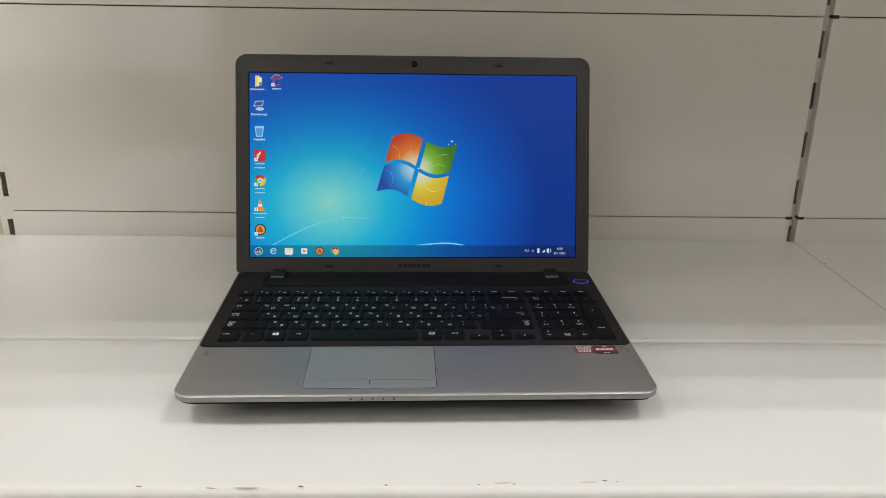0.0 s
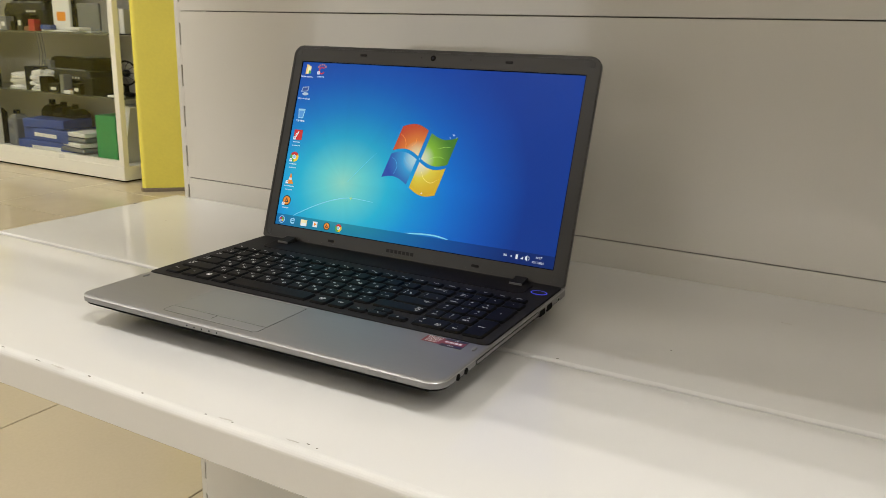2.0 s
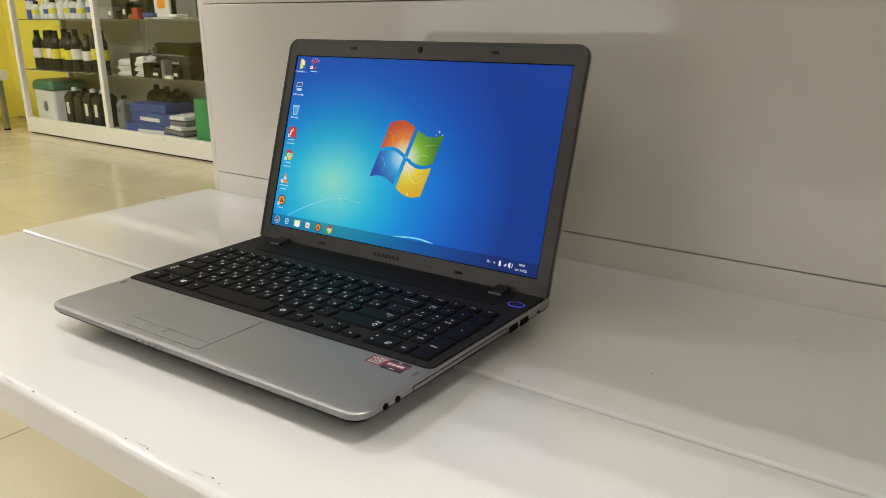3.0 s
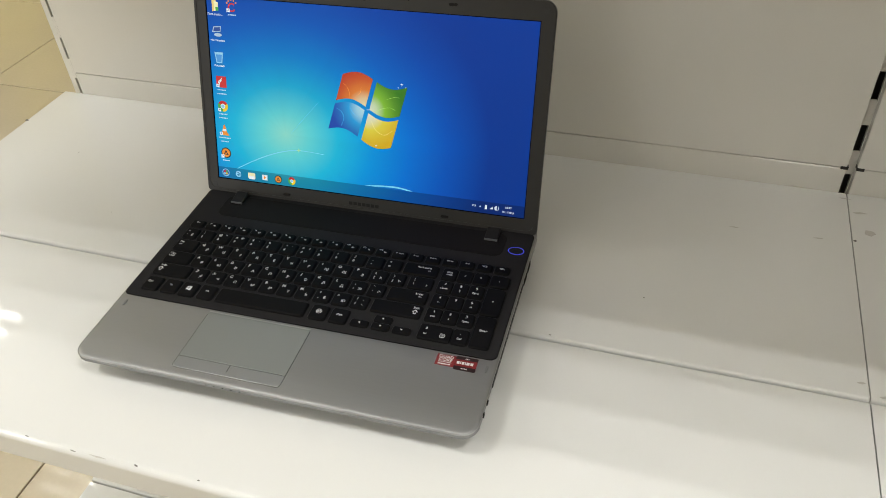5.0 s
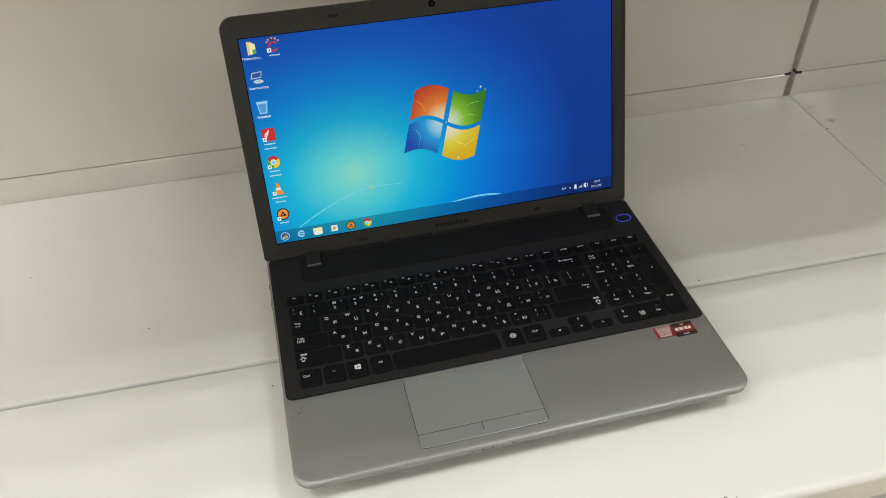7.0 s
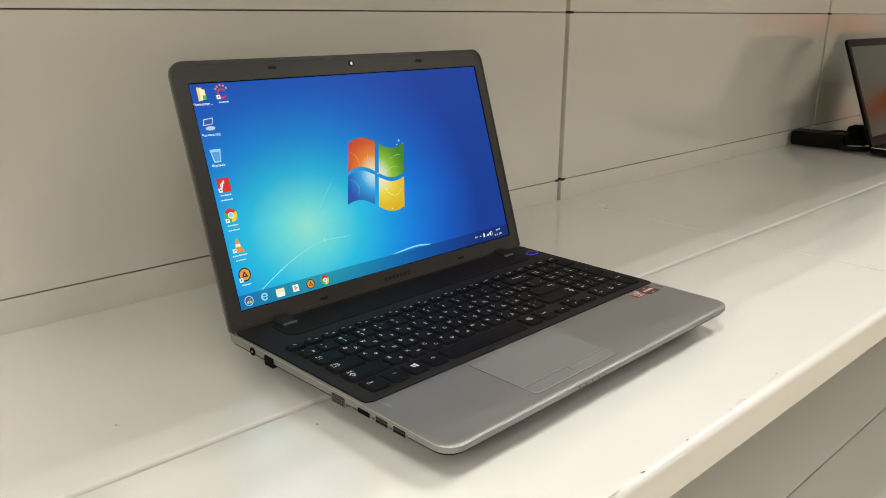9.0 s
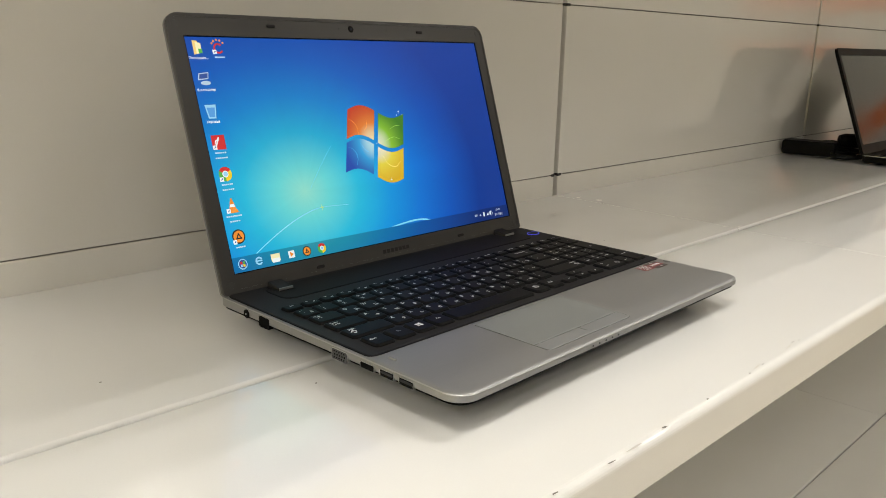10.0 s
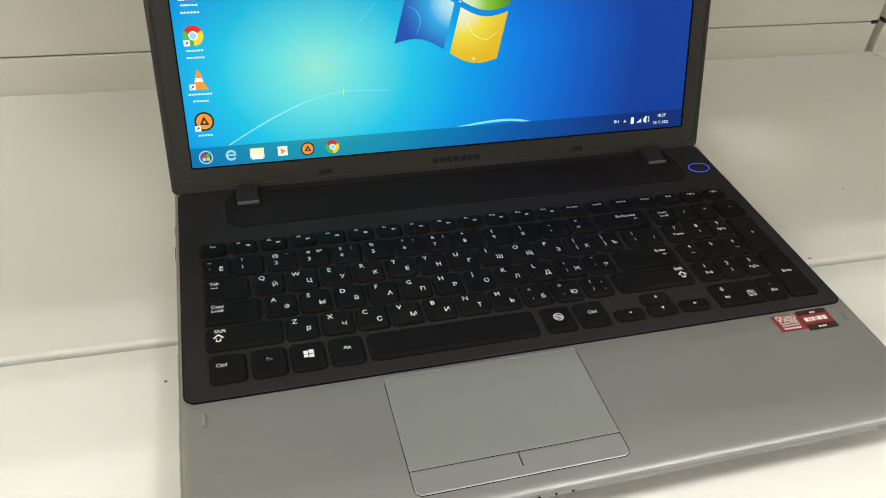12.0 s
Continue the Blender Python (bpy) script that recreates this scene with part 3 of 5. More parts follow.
    def badge(x, y, r):
        return [(disc(x, y, r, z=z1), dark), (disc(x, y, r * 0.82, z=z2), orange), (flat((x - r * 0.5, y - r * 0.35), (x + r * 0.5, y - r * 0.35), (x, y + r * 0.55), z=z3), dark), (flat((x - r * 0.2, y - r * 0.18), (x + r * 0.2, y - r * 0.18), (x, y + r * 0.2), z=z3 * 1.2), orange)]

    def folder(x, y, r):
        return [(flat((x - r * 0.5, y - r), (x + r * 0.3, y - r * 0.8), (x + r * 0.3, y + r * 0.9), (x - r * 0.5, y + r), z=z1), gold), (flat((x - r * 0.1, y - r * 0.95), (x + r * 0.7, y - r * 0.7), (x + r * 0.7, y + r * 0.6), (x - r * 0.1, y + r * 0.75), z=z2), gold2),
                (slab(x + r * 0.2, y - r * 0.8, x + r * 0.75, y - r * 0.2, z3), green)]

    def computer(x, y, r):
        return [(flat((x - r, y - r * 0.1), (x + r * 0.6, y + r * 0.05), (x + r * 0.8, y + r), (x - r * 0.7, y + r * 0.85), z=z1), grey), (flat((x - r * 0.8, y + r * 0.05), (x + r * 0.5, y + r * 0.15), (x + r * 0.65, y + r * 0.85), (x - r * 0.6, y + r * 0.72), z=z2), navy), (disc(x + r * 0.1, y - r * 0.5, r * 0.75, r * 0.3, z1), grey)]

    def basket(x, y, r):
        return [(flat((x - r * 0.55, y - r), (x + r * 0.55, y - r), (x + r * 0.85, y + r * 0.9), (x - r * 0.85, y + r * 0.9), z=z1), sky), (flat((x - r * 0.4, y - r * 0.8), (x + r * 0.4, y - r * 0.8), (x + r * 0.6, y + r * 0.5), (x - r * 0.6, y + r * 0.5), z=z2), C("basket", (0.08, 0.32, 0.72)))]

    def red_square(x, y, r):
        return [(slab(x - r, y - r, x + r, y + r, z1), red), (arc_band(x - r * 0.1, y - r * 0.1, r * 0.35, r * 0.5, 60, 200, z2), white), (flat((x - r * 0.6, y - r * 0.6), (x - r * 0.4, y - r * 0.6), (x + r * 0.2, y + r * 0.7), (x, y + r * 0.7), z=z2), white)]

    def cone(x, y, r):
        return [(flat((x - r * 0.9, y - r), (x + r * 0.9, y - r), (x + r * 0.6, y - r * 0.5), (x - r * 0.6, y - r * 0.5), z=z1), orange), (flat((x - r * 0.55, y - r * 0.5), (x + r * 0.55, y - r * 0.5), (x + r * 0.12, y + r), (x - r * 0.12, y + r), z=z2), orange),
                (flat((x - r * 0.42, y - r * 0.2), (x + r * 0.42, y - r * 0.2), (x + r * 0.3, y + r * 0.2), (x - r * 0.3, y + r * 0.2), z=z3), white)]

    def eye(x, y, r):
        return [(arc_band(x, y - r * 0.2, r * 0.5, r * 0.75, 40, 330, z1), red)] + [(disc(x + r * math.cos(radians(a)), y + r * math.sin(radians(a)), r * 0.16, z=z1, n=8), orange) for a in (35, 65, 95, 125, 150)]

    soft = C("soft_white", (0.55, 0.72, 0.82))

    def bars(x, y, lens):
        out = []
        for k, (dy, w) in enumerate(lens):
            n = max(3, round(w / (3.0 * u)))
            for i in range(n):
                xx = x - w / 2 + w * i / n
                out.append((slab(xx, y + dy - 0.9 * u, xx + w / n * 0.82, y + dy + 1.0 * u, z2), soft))
        return out

    rows = ((15, 15, folder, "Пользоват...", None), (17, 60, computer, "Компьютер", None), (17, 105, basket, "Корзина", None), (18, 149, red_square, None, ((0, 17), (-7, 19))),
            (18, 194, lambda x, y, r: colour_wheel(x, y, r), None, ((0, 17), (-7, 18))), (18, 239, cone, None, ((0, 24), (-7, 16))), (18, 283, lambda x, y, r: badge(x, y, r), None, ((0, 15),)), (48, 14, eye, None, ((0, 16),)))
    for k, (px, py, draw, words, lens) in enumerate(rows):
        x, y = SP(px, py)
        layers = draw(x, y, 10 * u)
        if k >= 3:
            layers += shortcut(x, y)
        if words:
            layers.append((at(lettering(words, 0.0030), x, y - 14.5 * u, z2), white))
        else:
            layers += bars(x, y - 14.5 * u, [(dy * u, w * u) for dy, w in lens])
        many("desktop_icon", layers, scr)
    for px, draw in ((15, lambda x, y, r: [(disc(x, y, r, z=z2), navy), (arc_band(x, y, r * 0.8, r, 0, 360, z3), sky), (slab(x - r * 0.5, y, x - r * 0.05, y + r * 0.5, z3), red), (slab(x + r * 0.05, y, x + r * 0.5, y + r * 0.5, z3), green), (slab(x - r * 0.5, y - r * 0.5, x - r * 0.05, y - r * 0.05, z3), sky), (slab(x + r * 0.05, y - r * 0.5, x + r * 0.5, y - r * 0.05, z3), yellow)]),
                     (41, lambda x, y, r: [(arc_band(x, y, r * 0.45, r * 0.8, 20, 330, z2), sky), (slab(x - r * 0.5, y - r * 0.1, x + r * 0.7, y + r * 0.15, z3), sky)]),
                     (68, lambda x, y, r: [(slab(x - r, y - r * 0.7, x + r, y + r * 0.75, z2), gold2), (slab(x - r * 0.8, y - r * 0.9, x + r * 0.8, y - r * 0.1, z3), white)]),
                     (95, lambda x, y, r: [(slab(x - r * 0.7, y - r * 0.7, x + r * 0.7, y + r * 0.7, z2), white), (flat((x - r * 0.3, y - r * 0.5), (x + r * 0.5, y), (x - r * 0.3, y + r * 0.5), z=z3), orange)]),
                     (122, lambda x, y, r: [(p, m) for p, m in badge(x, y, r)]), (149, lambda x, y, r: [(p, m) for p, m in colour_wheel(x, y, r)])):
        x, y = SP(px, 322)
        many("task_icon", [(at(p, 0, 0, Z * 1.5), mt) for p, mt in draw(x, y, 7.4 * u)], scr)
    for px, py, words, size in ((492, 321, "RU", 0.0031), (552, 317.5, "10:37", 0.0031), (552, 326, "29.11.2021", 0.0029)):
        part("task_text", at(lettering(words, size), *SP(px, py), z3), white, scr)
    x, y = SP(503, 321)
    many("tray_icon", [(flat((x - 2 * u, y - 1.3 * u), (x + 2 * u, y - 1.3 * u), (x, y + 1.6 * u), z=z3), white), (slab(x + 8 * u, y - 4 * u, x + 12 * u, y + 4 * u, z3), white), (flat((x + 16 * u, y - 3 * u), (x + 22 * u, y - 3 * u), (x + 22 * u, y + 2 * u), z=z3), white),
                       (flat((x + 25 * u, y - 2 * u), (x + 29 * u, y - 5 * u), (x + 29 * u, y + 5 * u), (x + 25 * u, y + 2 * u), z=z3), white), (arc_band(x + 28 * u, y, 4 * u, 5 * u, -50, 50, z3), white)], scr)


# rows of keys: (front-to-back centre, depth, [(centre, width, legends)]); legends: (words, dx, dy, size) in mm from the centre
PITCH = 0.0189


def latin(a, b=None):
    out = [(a, -3.6, 3.6, 4.6)]
    if b:
        out.append((b, 3.2, -2.9, 4.5))
    return out


def key_rows():
    rows = []
    top = ["Esc"] + ["F%d" % i for i in range(1, 13)] + ["Fn Lock", "Insert", "Delete", "Home", "End", "PgUp", "PgDn"]
    rows.append((-0.0666, 0.0105, [(-0.1670 + 0.0175 * i, 0.0147, [(w, -2.6 if w[0] == "F" and w != "Fn Lock" else 0, 2.0 if w[0] == "F" and w != "Fn Lock" else 1.2, 2.5)] + ([("▫", 2.6, -0.6, 3.2)] if w[0] == "F" and w != "Fn Lock" else [])) for i, w in enumerate(top)]))
    digits = ["1", "2", "3", "4", "5", "6", "7", "8", "9", "0", "-", "="]
    marks = ["!", "@", "#", "$", "%", "^", "&", "*", "(", ")", "_", "+"]
    extra = ["", '"', "№", ";", "", ":", "?", "", "", "", "", ""]
    r = [(-0.1660, 0.0150, [("~", -3.5, 3.4, 3.6), ("`", -3.5, -3.0, 3.6), ("Ё", 2.8, -2.8, 4.2)])]
    for i, (d, s, e) in enumerate(zip(digits, marks, extra)):
        r.append((-0.1480 + PITCH * i, 0.0165, [(s, -3.4, 3.4, 3.8), (d, -3.4, -2.8, 4.4)] + ([(e, 3.2, 3.4, 3.4)] if e else [])))
    r.append((0.0885, 0.0345, [("Backspace", 3.0, 3.0, 3.4), ("←", 9.0, -0.8, 4.0)]))
    r += [(0.1176, 0.0146, [("Num", 0, 1.8, 3.0), ("Lock", 0, -1.4, 3.0)]), (0.1331, 0.0146, [("/", 0, 0, 4.0)]), (0.1486, 0.0146, [("*", 0, 0, 4.0)]), (0.1671, 0.0180, [("-", 0, 0, 4.0)])]
    rows.append((-0.0835, 0.0160, r))
    r = [(-0.1612, 0.0240, [("Tab", -6.5, 3.6, 3.4), ("↔", -6.5, 0.2, 4.2)])]
    for i, (a, b) in enumerate(zip(["Q", "W", "E", "R", "T", "Y", "U", "I", "O", "P"], ["Й", "Ц", "У", "К", "Е", "Н", "Г", "Ш", "Щ", "З"])):
        r.append((-0.1383 + PITCH * i, 0.0165, latin(a, b)))
    r += [(-0.1383 + PITCH * 10, 0.0165, [("{", -3.4, 3.4, 3.8), ("[", -3.4, -2.8, 3.8), ("Х", 3.2, -2.9, 4.3)]), (-0.1383 + PITCH * 11, 0.0165, [("}", -3.4, 3.4, 3.8), ("]", -3.4, -2.8, 3.8), ("Ъ", 3.2, -2.9, 4.3)]), (0.0937, 0.0240, [("|", -6.5, 3.4, 3.8), ("\\", -6.5, -2.8, 3.8), ("/", 6.5, -2.8, 3.8)])]
    r += [(0.1176, 0.0146, [("7", 0, 3.2, 4.2), ("Home", 0, -2.6, 2.9)]), (0.1331, 0.0146, [("8", 0, 3.2, 4.2), ("↑", 0, -2.6, 3.4)]), (0.1486, 0.0146, [("9", 0, 3.2, 4.2), ("PgUp", 0, -2.6, 2.9)])]
    rows.append((-0.1020, 0.0165, r))
    r = [(-0.1590, 0.0288, [("Caps", -8.0, 4.0, 3.4), ("Lock", -8.0, 0.8, 3.4)])]
    for i, (a, b) in enumerate(zip(["A", "S", "D", "F", "G", "H", "J", "K", "L"], ["Ф", "Ы", "В", "А", "П", "Р", "О", "Л", "Д"])):
        r.append((-0.1337 + PITCH * i, 0.0165, latin(a, b)))
    r += [(-0.1337 + PITCH * 9, 0.0165, [(":", -3.4, 3.4, 3.8), (";", -3.4, -2.8, 3.8), ("Ж", 3.2, -2.9, 4.3)]), (-0.1337 + PITCH * 10, 0.0165, [('"', -3.4, 3.4, 3.8), ("'", -3.4, -2.8, 3.8), ("Э", 3.2, -2.9, 4.3)]), (0.0866, 0.0385, [("Enter", 11.0, 3.4, 3.4), ("←", 12.5, -0.2, 4.2)])]
    r += [(0.1176, 0.0146, [("4", 0, 3.2, 4.2), ("←", 0, -2.6, 3.4)]), (0.1331, 0.0146, [("5", 0, 3.2, 4.2)]), (0.1486, 0.0146, [("6", 0, 3.2, 4.2), ("→", 0, -2.6, 3.4)])]
    rows.append((-0.1210, 0.0165, r))
    r = [(-0.1545, 0.0384, [("Shift", -12.0, 4.2, 3.4), ("⇧", -13.0, -0.6, 6.0)])]
    for i, (a, b) in enumerate(zip(["Z", "X", "C", "V", "B", "N", "M"], ["Я", "Ч", "С", "М", "И", "Т", "Ь"])):
        r.append((-0.1247 + PITCH * i, 0.0165, latin(a, b)))
    r += [(-0.1247 + PITCH * 7, 0.0165, [("<", -3.4, 3.4, 3.8), (",", -3.4, -2.8, 3.8), ("Б", 3.2, -2.9, 4.3)]), (-0.1247 + PITCH * 8, 0.0165, [(">", -3.4, 3.4, 3.8), (".", -3.4, -2.8, 3.8), ("Ю", 3.2, -2.9, 4.3)]), (-0.1247 + PITCH * 9, 0.0165, [("?", -3.4, 3.4, 3.8), ("/", -3.4, -2.8, 3.8), (",", 3.4, 3.0, 3.4), (".", 3.4, -2.8, 3.8)]),
          (0.0818, 0.0482, [("Shift", 18.5, 4.0, 3.4), ("⇧", 18.5, -1.2, 6.0)])]
    r += [(0.1176, 0.0146, [("1", 0, 3.2, 4.2), ("End", 0, -2.6, 2.9)]), (0.1331, 0.0146, [("2", 0, 3.2, 4.2), ("↓", 0, -2.6, 3.4)]), (0.1486, 0.0146, [("3", 0, 3.2, 4.2), ("PgDn", 0, -2.6, 2.9)])]
    rows.append((-0.1400, 0.0165, r))
    r = [(-0.1640, 0.0172, [("Ctrl", -3.0, 1.4, 3.4)]), (-0.1437, 0.0168, [("Fn", 0, 1.0, 3.2)]), (-0.1242, 0.0168, []), (-0.1043, 0.0168, [("Alt", 0, 1.0, 3.2)]), (-0.0466, 0.0920, []), (0.0128, 0.0168, []), (0.0330, 0.0168, [("Ctrl", 0, 0.6, 3.4)])]
    r += [(0.12535, 0.0301, [("0", -8.5, 3.2, 4.2), ("Ins", -8.5, -3.2, 2.9)]), (0.1486, 0.0146, [(".", 0, 3.2, 4.2), ("Del", 0, -3.0, 2.9)])]
    rows.append((-0.1613, 0.0184, r))
    rows.append((-0.1655, 0.0082, [(0.0543, 0.0172, [("◂", 0, 0.2, 4.0)]), (0.0747, 0.0172, [("▾", 0, 0.2, 4.0)]), (0.0951, 0.0172, [("▸", 0, 0.2, 4.0)])]))
    rows.append((-0.1562, 0.0082, [(0.0747, 0.0172, [("▴", 0, 0.2, 4.0)])]))
    rows.append((-0.1118, 0.0357, [(0.1671, 0.0180, [("+", 0, 0, 4.0)])]))
    rows.append((-0.1510, 0.0390, [(0.1671, 0.0180, [("Enter", 0, 1.0, 3.2)])]))
    return rows


def arrow_shape(word, s):
    """The small arrow prints, drawn as outlines."""
    if word == "⇧":
        o = [(-0.22, -0.45), (0.22, -0.45), (0.22, 0.0), (0.5, 0.0), (0, 0.5), (-0.5, 0.0), (-0.22, 0.0)]
        i = [(x * 0.62, y * 0.62 - 0.03) for x, y in o]
        v = [(x * s, y * s, 0) for x, y in o + i]
        n = len(o)
        return v, [(k, (k + 1) % n, n + (k + 1) % n, n + k) for k in range(n)]
    turn = {"▸": 0, "▴": 90, "◂": 180, "▾": 270}
    if word in turn:
        return moved(flat((-0.22 * s, -0.26 * s), (0.3 * s, 0), (-0.22 * s, 0.26 * s)), pose(0, 0, 0, 0, 0, turn[word]))
    if word == "▫":
        return merge(slab(-0.4 * s, -0.22 * s, 0.4 * s, -0.1 * s), slab(-0.4 * s, 0.1 * s, 0.4 * s, 0.2 * s), slab(-0.3 * s, -0.1 * s, -0.1 * s, 0.1 * s), slab(0.1 * s, -0.1 * s, 0.3 * s, 0.1 * s))
    t2 = {"→": 0, "↑": 90, "←": 180, "↓": 270}
    if word in t2:
        return moved(merge(slab(-0.4 * s, -0.05 * s, 0.2 * s, 0.05 * s), flat((0.15 * s, -0.2 * s), (0.42 * s, 0), (0.15 * s, 0.2 * s))), pose(0, 0, 0, 0, 0, t2[word]))
    if word == "↔":
        return merge(slab(-0.5 * s, -0.04 * s, 0.5 * s, 0.04 * s), flat((-0.5 * s, 0), (-0.25 * s, -0.15 * s), (-0.25 * s, 0.15 * s)), flat((0.25 * s, -0.15 * s), (0.5 * s, 0), (0.25 * s, 0.15 * s)))
    return None


def keyboard(t):
    shapes = {}
    for cy, depth, keys in key_rows():
        for cx, w, legends in keys:
            size = (round(w, 4), depth)
            if size not in shapes:
                a, b = w / 2, depth / 2
                shapes[size] = mesh_of("key", *rr_solid(-a, -b, a, b, 0.0024, [(0, -0.0006), (0.0007, -0.0004), (0.0016, 0.0004), (0.0019, 0.0009), (0.0020, 0.0016)], 4), M["key"])
            k = put("key", shapes[size], t, pose(cx, cy, TOP + 0.0006))
            prints = []
            for word, dx, dy, s in legends:
                p = arrow_shape(word, s * 0.001) or lettering(word, s * 0.001)
                prints.append(at(p, dx * 0.001, dy * 0.001))
            if cx == -0.1242 and not legends:
                for ax, ay, bx, by in ((-2.4, 0.2, -0.2, 2.3), (0.2, 0.2, 2.8, 2.7), (-2.4, -2.2, -0.2, -0.2), (0.2, -2.6, 2.8, -0.2)):
                    prints.append(slab(ax * 0.001, ay * 0.001 + 0.0006, bx * 0.001, by * 0.001 + 0.0006))
            if cx == 0.0128 and not legends:
                prints.append(arc_band(0, 0.0006, 0.0023, 0.0029, 0, 360))
                prints += [slab(-0.0022, 0.0006 + q * 0.001, 0.0022, 0.0010 + q * 0.001) for q in (-1.2, -0.2, 0.8)]
                prints += [arc_band(0, 0.0006, 0.0010, 0.0014, 0, 360)]
            if w == 0.0301:
                prints.append(frame_rr((0.0055, -0.0052, 0.0100, -0.0006, 0.0004), (0.0059, -0.0048, 0.0096, -0.0010, 0.0003), 0, 0.00002, 3))
                prints += [slab(0.0066, -0.0043 + q * 0.0011, 0.0089, -0.0039 + q * 0.0011) for q in range(3)]
            if prints:
                dim = legends and legends[0][0] == "Fn" and len(legends) == 1
                part("legend", merge(*prints), M["legend_dim"] if dim else M["legend"], k, m=pose(0, 0, 0.00206))


def port(t, side, y, z, w, h, deep="port", rim="steel", r=0.0012):
    """A socket on the side wall of the base: a rim and a dark hole."""
    m = pose(side * 0.1883, y, z) @ (Matrix(((0, 0, 1, 0), (1, 0, 0, 0), (0, 1, 0, 0), (0, 0, 0, 1))) if side > 0 else Matrix(((0, 0, -1, 0), (-1, 0, 0, 0), (0, 1, 0, 0), (0, 0, 0, 1))))
    p = part("port", frame_rr((-w / 2 - 0.0003, -h / 2 - 0.0003, w / 2 + 0.0003, h / 2 + 0.0003, r), (-w / 2, -h / 2, w / 2, h / 2, r * 0.7), -0.004, 0.0002, 4), M[rim], t, m=m)
    part("socket", rr_solid(-w / 2, -h / 2, w / 2, h / 2, r * 0.7, [(-0.006, 0), (-0.0001, 0)], 4), M[deep], p)
    return p


def wedge(piece):
    """Lifts the lower rim of the base towards its thin front."""
    v, f = piece
    return [(x, y, z + 0.0022 * min(1.0, max(0.0, (-y - 0.01) / 0.25)) * (1.0 if 0.012 < z < 0.0245 else 0.0)) for x, y, z in v], f


def lid_loop(d, rt=0.012, rb=0.0035, n=8):
    """The lid's outline, drawn in by d: round upper corners and nearly square lower ones."""
    x, y0, y1 = 0.1883 - d, -0.0164 + d, 0.2140 - d
    out = []
    for sx, cy, a0, r in ((1, y0, -90, rb), (1, y1, 0, rt), (-1, y1, 90, rt), (-1, y0, 180, rb)):
        r = max(0.0006, r - d)
        for i in range(n):
            a = radians(a0 + 90 * i / (n - 1))
            out.append((sx * (x - r) + r * math.cos(a), (cy + r if cy == y0 else cy - r) + r * math.sin(a)))
    return out


def lid_frame(d, inner, z0, z1, n=8):
    """A flat frame from the lid's outline to an inner rounded rectangle, with thickness."""
    o, i = lid_loop(d, n=n), loop_rr(*inner, n)
    v, f = loft([[(x, y, z0) for x, y in o], [(x, y, z1 - 0.0003) for x, y in o], [(x * 0.9985, y, z1) for x, y in o], [(x, y, z1) for x, y in i], [(x, y, z0) for x, y in i]], False, False)
    k = len(o)
    return v, f + [(4 * k + a, 4 * k + (a + 1) % k, (a + 1) % k, a) for a in range(k)]


